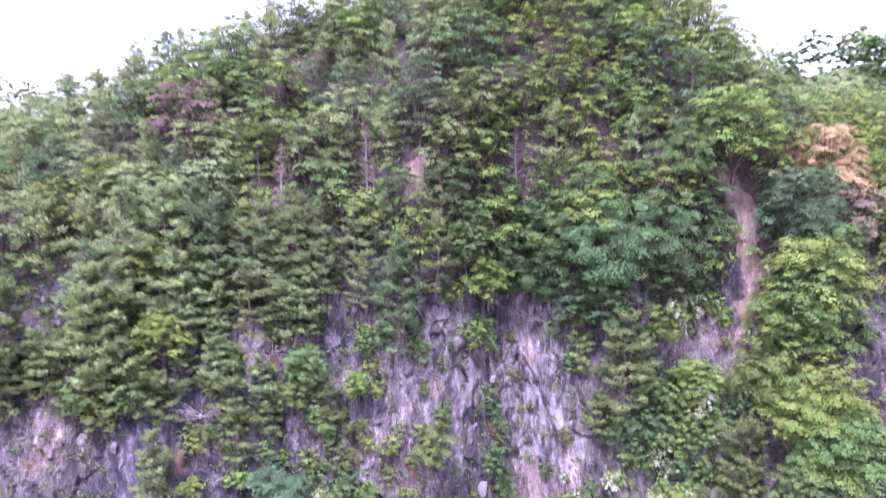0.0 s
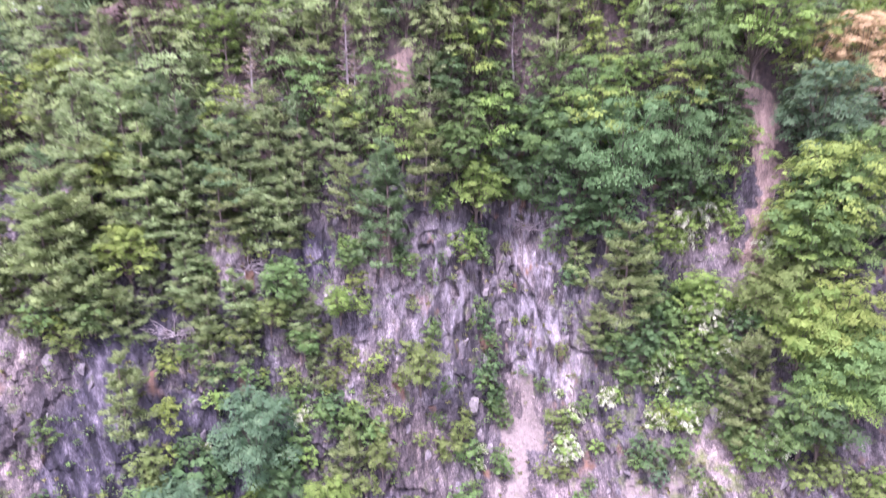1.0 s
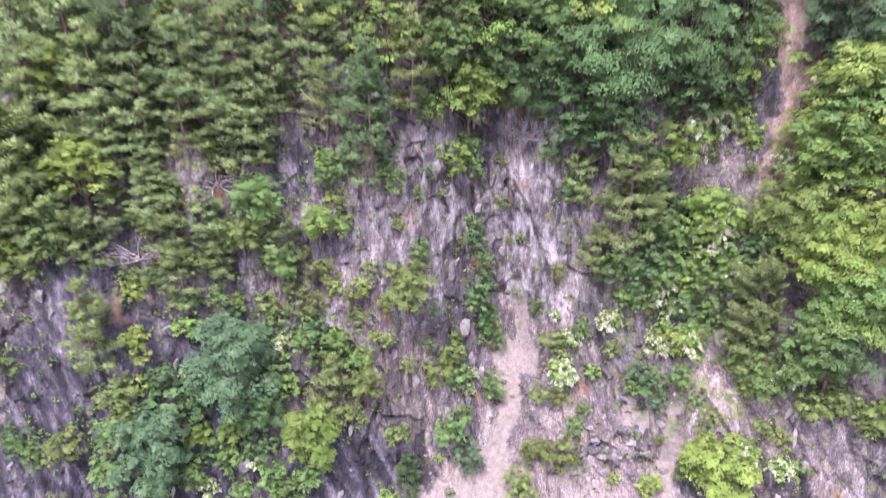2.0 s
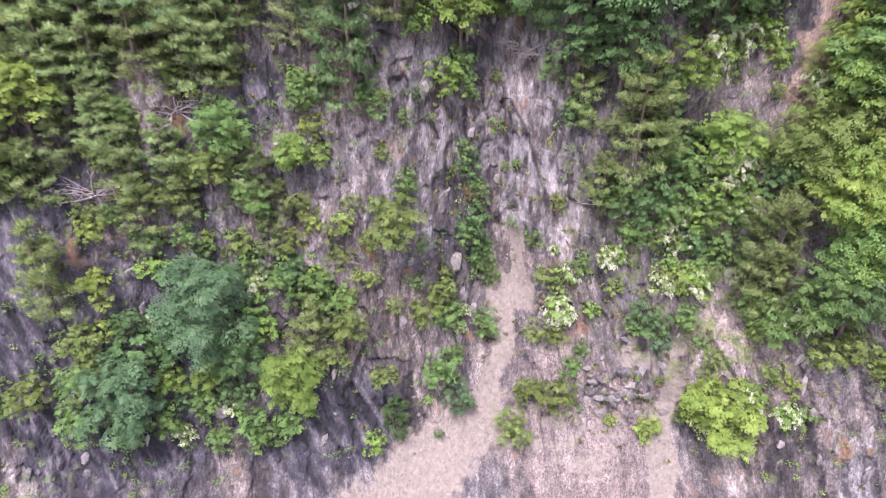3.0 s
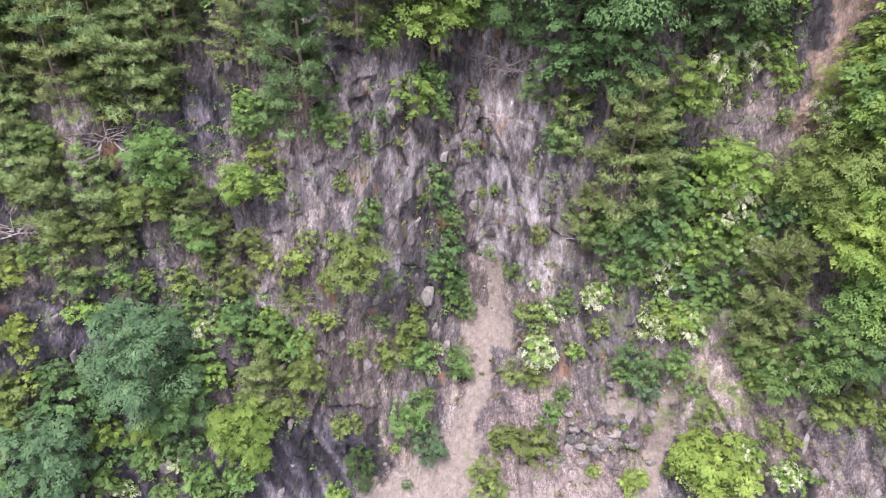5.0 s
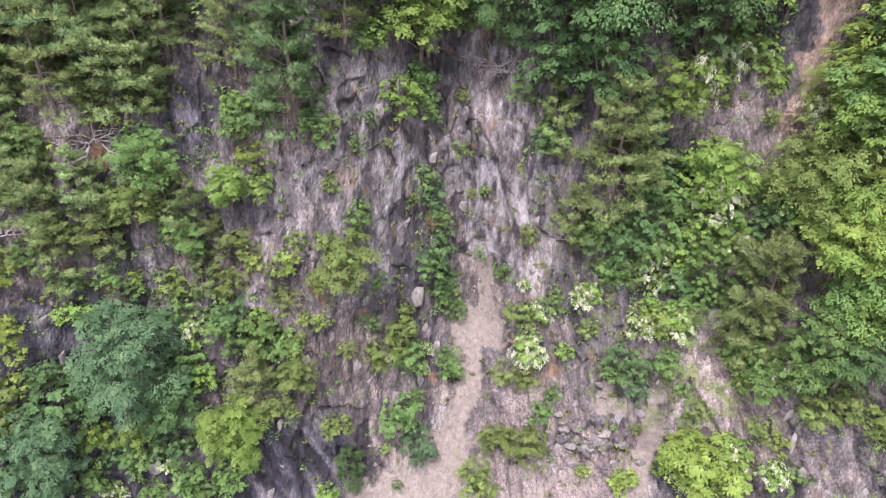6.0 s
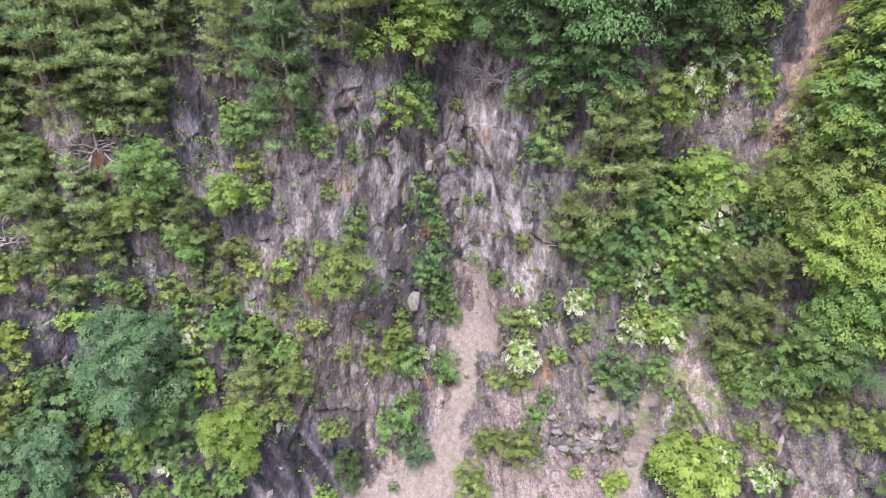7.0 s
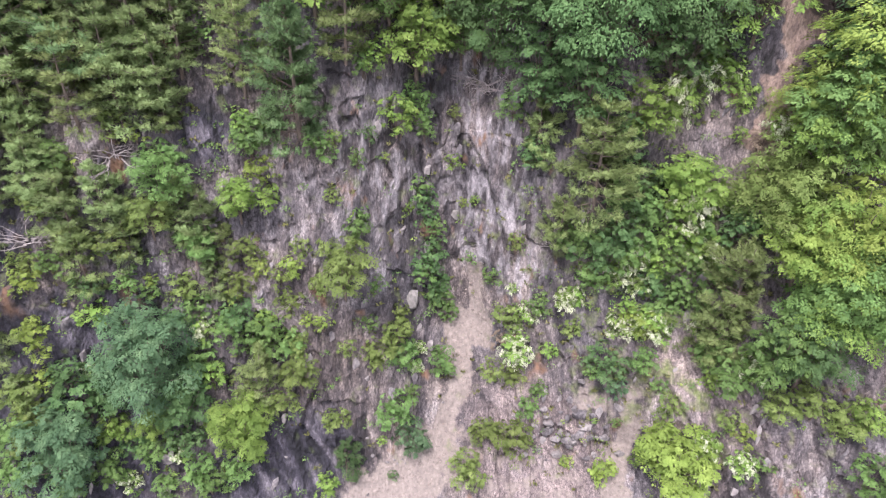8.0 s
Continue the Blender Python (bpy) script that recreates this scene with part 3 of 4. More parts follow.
def plant(form, leaf, x, s, tall, wide=None, lean=0.0, group=""):
    """One tree or shrub, its foot on the hill at (x, s); wide: its width over its height, against the form's own."""
    r = random.Random(int(x * 977 + s * 131 + tall * 7))
    px, py, pz = (float(v) for v in surface(x, s))
    kind = form.rstrip("0123456789")
    name, cat, label = {
        "pine": ("pine_tree", "tree", f"{WORDS[leaf]} pine tree with layered boughs on the wooded slope"),
        "far_pine": ("pine_tree", "tree", f"{WORDS[leaf]} pine tree in the forest high on the hill"),
        "bushy_pine": ("young_pine_tree", "tree", f"bushy {WORDS[leaf]} young pine rooted in the rock face"),
        "great_pine": ("pine_tree", "tree", f"broad {WORDS[leaf]} pine tree with dense feathery boughs"),
        "dense_pine": ("pine_tree", "tree", f"dense {WORDS[leaf]} pine tree with tiered boughs above the rock face"),
        "dead_pine": ("dead_pine_tree", "tree", f"{WORDS[leaf]} dying pine tree with thin bare limbs"),
        "tree": ("broadleaf_tree", "tree", f"{WORDS[leaf]} broadleaved tree with a clumped crown on the slope"),
        "dome": ("domed_tree", "tree", f"large {WORDS[leaf]} tree with a dense domed crown"),
        "layered": ("spreading_tree", "tree", f"wide {WORDS[leaf]} tree with drooping layered boughs"),
        "far_tree": ("broadleaf_tree", "tree", f"{WORDS[leaf]} broadleaved tree in the forest high on the hill"),
        "bush": ("shrub", "shrub", f"low {WORDS[leaf]} shrub growing on the rocky slope"),
    }[kind]
    if kind == "far_tree" and leaf in ("pine", "blue_pine", "olive_pine", "brown"):
        name, label = "pine_tree", f"{WORDS[leaf]} old pine tree with a rounded crown in the forest"
    if leaf == "white":
        name, label = "flowering_shrub", "green shrub hung with cream-white blossom on the rocky slope"
    root = tagged(new(name), label, cat, group or {"shrub": "shrubs on the rock face", "flowering_shrub": "flowering shrubs", "pine_tree": "pines of the hillside", "young_pine_tree": "young pines on the ledges"}.get(name, "trees of the hillside"))
    taken.append((px, py, pz, 0.42 * tall if cat == "tree" else 0.3 * tall))
    if kind == "bush" and tall < 2.2:
        form = "low_" + form
    w = (wide or 1.0) * tall
    root.matrix_world = Matrix.Translation((px, py, pz - 0.1)) @ Matrix.Rotation(radians(lean), 4, "X") @ Matrix.Rotation(r.uniform(0, 6.28), 4, "Z") @ Matrix.Diagonal((w, w, tall, 1))
    wood, leaves = SHAPES[form]
    for part_name, me in (("trunk", wood), ("crown", leaves)):
        ob = new(part_name, me)
        ob.parent = root
        if part_name == "crown":
            ob.material_slots[0].link = "OBJECT"
            ob.material_slots[0].material = LEAF["bright" if leaf == "white" else leaf]
            if leaf == "white":
                part = tagged(new("blossom", BLOSSOM[form]), "cream-white hanging flower sprays")
                part.parent = root
    return root

# ---- plants that stand out ----
# the wooded edge above the face
plant("dense_pine0", "blue_pine", -3.9, 19.5, 11.4, 0.85)
plant("pine0", "olive_pine", -0.7, 23.7, 8.7, 0.91)
plant("pine2", "olive_pine", -7.5, 22.5, 6.5)
plant("pine3", "pine", -11.6, 23.6, 7.8)
plant("pine0", "pine", -8.8, 26.6, 7.1)
plant("pine1", "pine", -14.5, 25.0, 8.3)
plant("pine2", "blue_pine", -17.5, 24.4, 8.3)
plant("pine3", "pine", -15.5, 21.1, 7.8)
plant("pine0", "pine", -12.6, 20.6, 6.8)
plant("pine1", "olive_pine", -17.9, 20.9, 7.3)
plant("pine2", "blue_pine", -21.6, 24.7, 9.8)
plant("pine3", "pine", -21.2, 21.3, 8.8)
plant("pine0", "olive_pine", -24.5, 22.6, 9.8)
plant("pine1", "pine", -24.0, 20.1, 7.6)
plant("bushy_pine1", "olive_pine", -29.1, 22.9, 7.9)
plant("pine2", "pine", -26.5, 26.3, 10.2)
plant("pine0", "pine", -30.2, 26.5, 10.5)
plant("bushy_pine0", "olive_pine", -29.5, 20.2, 7.2)
plant("bushy_pine2", "olive_pine", -29.9, 17.4, 7.2)
plant("tree1", "yellow", -26.2, 19.8, 4.7)
plant("bush0", "yellow", -25.3, 19.5, 1.8)
plant("bushy_pine1", "olive_pine", -27.6, 16.3, 5.9)
plant("bushy_pine0", "pine", -25.4, 14.8, 4.7)
plant("bushy_pine2", "pine", -23.9, 16.8, 4.7)
plant("bushy_pine0", "pine", -21.0, 17.5, 4.9)
plant("bushy_pine1", "pine", -18.9, 14.8, 5.1)
plant("bushy_pine2", "pine", -17.0, 15.9, 4.5)
plant("bush1", "olive", -16.1, 20.4, 2.5)
plant("bush0", "yellow", -14.6, 20.1, 1.6)
plant("bushy_pine0", "pine", -15.8, 13.0, 5.1)
plant("tree2", "green", -12.8, 16.1, 4.8)
plant("bushy_pine1", "pine", -12.4, 14.0, 4.5)
plant("bushy_pine2", "pine", -10.5, 13.4, 4.7)
plant("tree3", "bright", -8.1, 14.6, 3.8)
plant("bush2", "yellow", -6.7, 17.0, 2.2)
plant("bush0", "bright", -6.4, 15.2, 2.2)
plant("tree0", "green", -7.3, 18.5, 3.6)
plant("bush1", "green", -2.5, 17.8, 2.7)
plant("bush2", "bright", -1.5, 18.6, 1.4)
plant("tree1", "bright", 4.3, 21.0, 7.6)
plant("tree2", "dark", 6.8, 23.7, 6.9)
plant("tree3", "green", 2.3, 25.1, 6.1)
plant("bush0", "bright", 0.8, 23.0, 2.6)
plant("layered0", "dark", 10.4, 22.7, 5.8)
plant("tree0", "dark", 13.5, 19.5, 7.6)
plant("tree1", "dark", 16.5, 19.1, 7.5)
plant("layered1", "dark", 17.8, 24.4, 10.2)
plant("layered0", "dark", 25.1, 25.4, 8.0)
plant("tree2", "dark", 14.2, 24.6, 8.9)
plant("tree3", "green", 10.6, 25.1, 8.3)
plant("bushy_pine1", "olive_pine", 13.6, 16.6, 5.1)
plant("great_pine0", "olive_pine", 17.8, 14.2, 9.0, 0.95)
plant("tree0", "bright", 21.3, 18.6, 5.5)
plant("tree1", "dark", 23.2, 21.9, 6.2)
plant("bushy_pine2", "olive_pine", 15.3, 11.2, 4.5)
plant("bush1", "bright", 27.7, 22.2, 2.7)
plant("bush2", "green", 27.0, 23.8, 3.2)
plant("tree1", "bright", 4.8, 22.0, 5.4)
plant("tree2", "green", 7.8, 22.0, 4.8)
plant("bush1", "green", 0.5, 22.6, 2.1)
plant("bush0", "dark", 11.0, 22.0, 2.4)
plant("bush1", "bright", 2.8, 18.0, 3.4)
plant("bush2", "green", -0.2, 11.8, 2.5)
# the wood on the left flank
plant("great_pine0", "olive_pine", -32.0, 18.6, 10.2)
plant("bushy_pine1", "pine", -34.8, 18.4, 6.6)
plant("bushy_pine2", "olive_pine", -35.0, 17.0, 5.0)
plant("bushy_pine0", "pine", -28.6, 16.4, 6.3)
plant("bush0", "green", -31.8, 15.6, 3.4)
plant("bushy_pine1", "olive_pine", -26.5, 15.8, 5.0)
plant("bush1", "olive", -33.0, 15.2, 2.9)
plant("bushy_pine2", "pine", -23.5, 20.3, 4.7)
plant("great_pine1", "pine", -38.5, 18.2, 9.7)
plant("bushy_pine0", "olive_pine", -37.8, 16.0, 6.7)
plant("bush2", "yellow", -30.8, 15.2, 2.6)
plant("bush0", "green", -28.0, 15.6, 3.4)
plant("great_pine0", "pine", -42.0, 17.2, 10.9)
plant("bushy_pine0", "olive_pine", -40.8, 15.6, 7.7)
# the wood on the right flank
plant("layered0", "yellow", 31.6, 21.0, 4.9)
plant("tree1", "bright", 32.1, 18.3, 7.5)
plant("tree2", "yellow", 34.7, 21.1, 10.6)
plant("tree3", "green", 32.6, 19.1, 8.9)
plant("layered1", "green", 35.7, 19.4, 7.5)
plant("layered0", "olive", 30.8, 15.6, 6.9)
plant("layered1", "bright", 32.8, 12.4, 7.9)
plant("tree0", "yellow", 34.4, 12.7, 9.0)
plant("tree2", "green", 34.8, 8.1, 8.9)
plant("layered0", "bright", 34.3, 9.1, 7.4)
plant("great_pine1", "olive_pine", 28.0, 5.4, 9.6, 0.9)
plant("bushy_pine0", "olive_pine", 27.7, 5.0, 5.7)
plant("tree1", "green", 32.5, 8.6, 6.6)
plant("tree3", "yellow", 31.6, 11.8, 6.9)
plant("tree0", "green", 30.6, 5.0, 7.0)
plant("tree2", "dark", 31.9, 5.0, 7.0)
plant("bush0", "green", 28.3, 3.6, 4.1)
plant("bush1", "white", 29.3, 4.6, 2.6)
plant("bush2", "bright", 26.9, 3.0, 2.0)
plant("bush0", "olive", 30.7, 3.0, 3.0)
plant("bush1", "green", 26.8, 4.0, 3.2)
plant("tree0", "green", 33.1, 20.6, 8.8)
plant("tree1", "bright", 33.4, 18.4, 7.1)
plant("layered1", "yellow", 33.9, 12.4, 7.0)
plant("tree3", "green", 35.6, 8.4, 8.1)
plant("bush2", "bright", 37.0, 2.6, 3.5)
plant("bush1", "green", 37.2, -1.3, 3.6)
# the overgrown gully beside the face
plant("tree1", "bright", 25.1, 14.0, 5.1, 1.25)
plant("bush0", "bright", 24.0, 15.6, 2.7)
plant("bush1", "dark", 21.8, 14.5, 3.1)
plant("bush2", "green", 22.5, 12.4, 3.3)
plant("bush0", "bright", 24.0, 11.5, 2.9)
plant("bush1", "green", 25.7, 12.3, 2.7)
plant("bush2", "dark", 20.0, 12.3, 3.5)
plant("bush0", "dark", 18.1, 9.6, 3.9)
plant("bush1", "green", 20.1, 14.3, 3.0)
plant("bush2", "green", 20.9, 9.2, 3.1)
plant("bush0", "bright", 23.2, 9.1, 2.9)
plant("bush1", "dark", 23.0, 7.0, 3.2)
plant("bush2", "green", 25.3, 7.9, 2.7)
plant("bush0", "bright", 26.6, 11.9, 2.5)
plant("bush1", "dark", 28.0, 13.0, 3.1)
plant("bush2", "green", 29.3, 14.3, 3.1)
plant("bush0", "bright", 27.2, 14.9, 2.5)
plant("tree2", "olive", 30.1, 14.3, 6.4, 1.25)
plant("tree3", "olive", 31.2, 16.5, 5.0, 1.25)
plant("bush1", "white", 26.7, 22.1, 3.0)
plant("bush2", "white", 23.8, 19.8, 4.6, 0.77)
plant("bush0", "bright", 28.2, 21.0, 2.9, 0.77)
plant("bush1", "bright", 26.0, 23.5, 2.6)
plant("bush2", "white", 25.0, 12.7, 3.6)
plant("bush0", "white", 26.4, 14.7, 2.6)
plant("bush1", "white", 28.1, 14.2, 2.0)
plant("bush2", "white", 25.1, 10.6, 1.9)
plant("bush0", "white", 26.7, 11.3, 2.4)
plant("bush1", "white", 30.4, 20.0, 2.4)
plant("bush2", "bright", 28.2, 19.4, 1.4)
plant("bush0", "white", 24.2, 13.6, 1.6)
plant("bush1", "white", 20.6, 8.0, 2.4)
plant("bush2", "white", 22.2, 7.1, 2.2)
plant("bush0", "yellow", 22.0, 4.8, 2.7)
plant("bush1", "white", 22.8, 4.5, 3.0)
plant("bush2", "bright", 21.2, 5.8, 1.8)
plant("bush0", "white", 20.3, 4.7, 2.0)
plant("bush1", "white", 17.0, 6.2, 1.9)
plant("bush2", "green", 14.3, 4.8, 2.0)
plant("bush0", "white", 13.6, 3.8, 2.0)
plant("bush1", "white", 12.4, 5.5, 1.2)
plant("bush2", "white", 12.9, 2.2, 1.4)
plant("bush0", "white", 12.6, 0.6, 2.9)
plant("bush1", "bright", 15.4, 1.7, 1.7)
plant("bush2", "olive", 11.9, 2.7, 2.4)
plant("bush0", "green", 10.8, 5.6, 1.8)
plant("bush1", "olive", 16.8, 4.0, 1.8)
plant("bush0", "dark", 19.4, 1.5, 3.4)
plant("bush1", "teal", 20.5, 0.2, 2.1)
plant("bush2", "green", 18.4, 1.2, 1.6)
plant("bush0", "green", 22.2, 3.0, 2.3)
plant("bush1", "green", 23.5, 1.5, 1.6)
plant("bush2", "green", 20.7, -2.3, 0.9)
plant("bush0", "olive", 12.3, -0.8, 2.3)
plant("bush1", "green", 14.4, -1.1, 1.7)
# the foot of the face
plant("bush0", "olive", 8.4, -6.1, 3.1)
plant("bush1", "olive", 9.8, -4.5, 2.5)
plant("bush2", "olive", 12.0, -4.9, 3.5)
plant("tree3", "yellow", 24.4, -5.5, 7.0, 1.11)
plant("bush0", "bright", 26.6, -1.3, 2.3)
plant("bush1", "white", 26.5, -1.3, 2.2)
plant("bush2", "white", 28.7, -1.5, 2.2)
plant("bush0", "green", 30.0, -1.2, 2.0)
plant("bush1", "yellow", 19.4, -5.7, 2.4)
plant("bush2", "yellow", 16.7, -5.4, 1.2)
plant("bush0", "yellow", 23.6, -2.3, 1.9)
plant("bush1", "bright", 22.9, -4.5, 2.4)
plant("bush2", "olive", 23.9, -0.7, 1.7)
plant("bush0", "olive", 27.9, 1.3, 1.8)
plant("bush1", "green", 6.4, -0.9, 2.8)
plant("bush2", "green", 4.0, -1.3, 1.4)
plant("bush0", "olive", 1.0, 1.7, 3.1)
plant("bush1", "olive", 2.7, 2.1, 3.0)
plant("bush2", "green", 3.3, 0.6, 2.7)
plant("bush0", "white", 4.6, 0.9, 1.2)
plant("bush1", "white", 4.3, -0.2, 1.4)
plant("bush2", "olive", -1.0, 3.7, 1.5)
plant("bush0", "green", 2.6, -2.6, 3.2)
plant("bush1", "teal", 4.0, -4.9, 3.2)
plant("bush2", "bright", 1.6, -3.9, 0.9)
plant("bush0", "dark", 2.5, -6.0, 0.9)
plant("bushy_pine1", "dark", -1.3, -5.4, 3.8)
plant("bush1", "bright", -2.7, -6.1, 2.1)
plant("bush2", "olive", -1.9, -1.5, 2.2)
# the creeper-hung cleft and the shrubs on the face
plant("bush0", "green", 4.3, 18.6, 3.1, 0.83)
plant("bush1", "green", 4.9, 17.2, 2.2)
plant("bush2", "green", 3.9, 19.9, 1.9)
plant("bush0", "bright", 7.3, 14.2, 1.6)
plant("bush1", "bright", 9.2, 11.3, 1.1)
plant("bush2", "yellow", 8.1, 11.0, 1.0)
plant("bush0", "dark", 5.0, 11.5, 2.3)
plant("bush1", "bright", 3.7, 11.8, 1.3)
plant("bush2", "green", 6.0, 9.1, 1.8)
plant("bush0", "dark", 5.3, 6.5, 2.8)
plant("bush1", "dark", 6.0, 4.5, 2.3)
plant("bush2", "green", 6.4, 3.0, 2.3)
plant("bush0", "green", 8.9, 6.6, 1.2)
plant("bush1", "olive", 12.3, 9.4, 1.6)
plant("bush2", "olive", 7.3, 18.1, 1.2)
plant("bush0", "green", 0.1, 13.1, 1.4)
plant("bush1", "green", 0.0, 16.6, 2.1, 0.67)
plant("bush2", "olive", -1.8, 15.0, 1.4)
plant("bush0", "yellow", 2.0, 16.8, 0.7)
plant("bush1", "dark", 0.9, 18.2, 1.7, 0.71)
plant("tree1", "olive", -1.1, 7.8, 5.9)
plant("bush1", "yellow", -4.8, 10.4, 2.1)
plant("bush2", "yellow", -7.1, 10.8, 1.5)
plant("bush0", "yellow", -9.2, 9.1, 1.4)
plant("bush2", "olive", -5.1, 7.8, 2.3)
plant("bush0", "bright", -6.9, 6.8, 2.1)
plant("bush1", "green", -6.7, 5.3, 3.4)
plant("bush2", "yellow", -3.9, 6.8, 1.2)
plant("bush0", "white", -11.0, 6.8, 1.9)
plant("bush1", "bright", -7.5, 4.8, 1.9)
plant("bush2", "green", -9.6, 6.7, 2.5)
plant("bush0", "olive", -8.8, 9.5, 2.5)
plant("bush1", "olive", -8.0, 11.4, 2.9)
# the trees below the face
plant("dome0", "teal", -14.9, 3.5, 8.0)
plant("dome1", "teal", -20.5, -1.2, 6.8)
plant("tree0", "bright", -17.7, 0.3, 3.0, 1.11)
plant("tree1", "bright", -14.6, 0.3, 3.2, 1.11)
plant("tree2", "dark", -12.8, 0.6, 4.6)
plant("dome1", "bright", -9.0, -1.7, 5.6)
plant("bushy_pine2", "olive_pine", -7.0, 1.5, 5.6)
plant("tree1", "olive", -4.3, 1.9, 4.0, 0.83)
plant("bush0", "bright", -18.4, 8.7, 2.4)
plant("bush1", "yellow", -21.7, 7.4, 3.3, 0.83)
plant("bush2", "yellow", -21.5, 5.1, 2.0)
plant("bush0", "olive", -23.1, 4.4, 2.7)
plant("bush1", "yellow", -21.7, 9.1, 1.5)
plant("bush2", "white", -13.4, -1.7, 1.6)
plant("bush0", "white", -17.0, -2.9, 1.6)
plant("bush1", "green", -11.8, -3.3, 2.7)
plant("bush2", "green", -14.5, -4.0, 2.3)
plant("bush0", "white", -19.1, 5.5, 1.2)
plant("bush1", "green", -11.0, -4.5, 2.7)
plant("bush2", "bright", -11.0, 3.3, 2.4)
plant("bush0", "olive", -22.2, 12.8, 2.2)
plant("bush1", "yellow", -22.2, 12.1, 1.5)
plant("bushy_pine0", "olive_pine", -18.6, 11.3, 5.4)
plant("bushy_pine1", "pine", -15.8, 14.0, 5.3)
plant("tree3", "green", -11.2, 11.8, 3.8)
plant("bushy_pine0", "pine", -10.5, 9.7, 3.4)
plant("bushy_pine1", "pine", -19.2, 16.7, 4.4)
plant("bushy_pine2", "pine", -20.9, 17.3, 4.6)
plant("bush2", "yellow", -19.0, 18.5, 1.7)
plant("bushy_pine1", "olive_pine", -25.0, 8.1, 7.0, 0.83)
plant("bushy_pine0", "olive_pine", -22.9, 4.3, 3.3)
plant("bush1", "green", -31.3, 7.4, 2.7)
plant("bush2", "dark", -31.4, 1.6, 2.8)
plant("bush0", "yellow", -22.0, 11.9, 2.0)
plant("bush1", "olive", -22.6, 1.6, 2.6)
# tall trees higher in the forest
plant("bushy_pine1", "olive_pine", -31.1, 19.0, 9.9)
plant("bush0", "yellow", -35.8, 18.4, 4.2)
plant("tree1", "yellow", -25.6, 18.5, 5.9)
plant("dead_pine1", "brown", -16.6, 31.8, 8.1)
plant("pine2", "bright", -19.7, 36.7, 6.6)
plant("pine1", "olive_pine", -10.8, 34.1, 7.4)
plant("dead_pine0", "rust", -8.0, 34.0, 6.8)
plant("dead_pine0", "rust", 8.1, 34.0, 6.2)
plant("far_tree1", "rust", -27.3, 40.3, 8.9)
plant("tree2", "yellow", -34.9, 35.7, 6.5)
plant("tree0", "yellow", -38.1, 32.4, 6.8)
plant("tree3", "yellow", -28.2, 25.9, 5.8)
plant("pine0", "blue_pine", -23.5, 26.5, 10.1)
plant("pine3", "pine", -17.0, 24.8, 8.8)
plant("pine1", "olive_pine", -19.4, 25.4, 6.9)
plant("tree0", "green", 6.0, 29.9, 7.1)
plant("layered0", "green", 15.6, 31.1, 6.0)
plant("tree1", "green", 20.5, 32.7, 4.1)
plant("layered1", "green", 25.6, 33.8, 7.5)
plant("tree2", "bright", 30.6, 35.0, 11.1)
plant("dome1", "tan", 40.7, 37.0, 9.1)
plant("dome0", "teal", 35.3, 29.0, 9.4)
plant("tree0", "dark", 27.1, 28.2, 7.9)
plant("layered1", "dark", 22.3, 26.8, 8.3)
plant("layered0", "dark", 14.8, 24.9, 8.6)
plant("layered1", "green", 36.2, 24.3, 8.5)
plant("tree1", "dark", 10.2, 26.8, 7.0)
plant("tree2", "green", 2.7, 27.5, 6.1)
plant("tree3", "dark", 1.1, 31.2, 6.3)
plant("far_tree0", "rust", -19.0, 57.0, 4.8)
plant("far_tree1", "bright", -9.8, 48.4, 7.6)
plant("far_tree2", "bright", -19.3, 42.9, 7.9)
plant("far_tree0", "dark", 3.0, 44.5, 8.8)
plant("far_tree1", "teal", 24.1, 42.7, 8.9)
plant("far_tree2", "bright", 13.0, 41.2, 6.2)
# more young pines between the ledges
plant("bushy_pine0", "olive_pine", -21.0, 21.7, 4.7)
plant("pine3", "pine", -13.4, 21.3, 7.7)
plant("bushy_pine2", "olive_pine", -12.6, 20.8, 3.7)
plant("bushy_pine1", "pine", -21.4, 19.4, 4.4)
plant("tree1", "green", -19.6, 18.2, 3.3)
plant("tree2", "olive", -14.0, 14.3, 3.7)
plant("bushy_pine2", "olive_pine", -12.0, 15.5, 3.5)
plant("bush0", "olive", -21.0, 16.2, 2.3)
plant("bushy_pine0", "olive_pine", -9.3, 12.0, 3.3)
plant("bush1", "green", -13.1, 18.0, 2.8)
plant("bush0", "green", -7.2, 18.7, 2.4)
plant("bush1", "bright", -7.7, 20.1, 2.0)
plant("bush2", "green", -6.1, 20.1, 2.0)
plant("bush0", "dark", 19.5, 18.4, 3.4)
plant("bush1", "green", 11.9, 18.7, 2.6)
plant("bush2", "dark", 13.3, 16.0, 2.6)
plant("bush0", "green", 16.6, 10.8, 3.0)
plant("bush1", "dark", 19.3, 10.5, 3.5)
plant("bush2", "green", 18.4, 7.8, 2.6)
plant("bush0", "green", 24.5, 6.3, 3.2)
plant("bush1", "bright", 23.2, 14.0, 3.1)
plant("bush2", "green", 26.9, 9.2, 3.2)
plant("bush0", "green", 25.0, 14.6, 3.1)
plant("bush1", "dark", -12.3, 3.7, 2.6)
plant("bush2", "dark", -19.4, 2.5, 4.0)
plant("bush0", "dark", -12.7, -0.8, 2.7)
plant("bush1", "dark", -16.6, -1.0, 2.3)
plant("bush2", "green", -5.1, 4.6, 2.5)
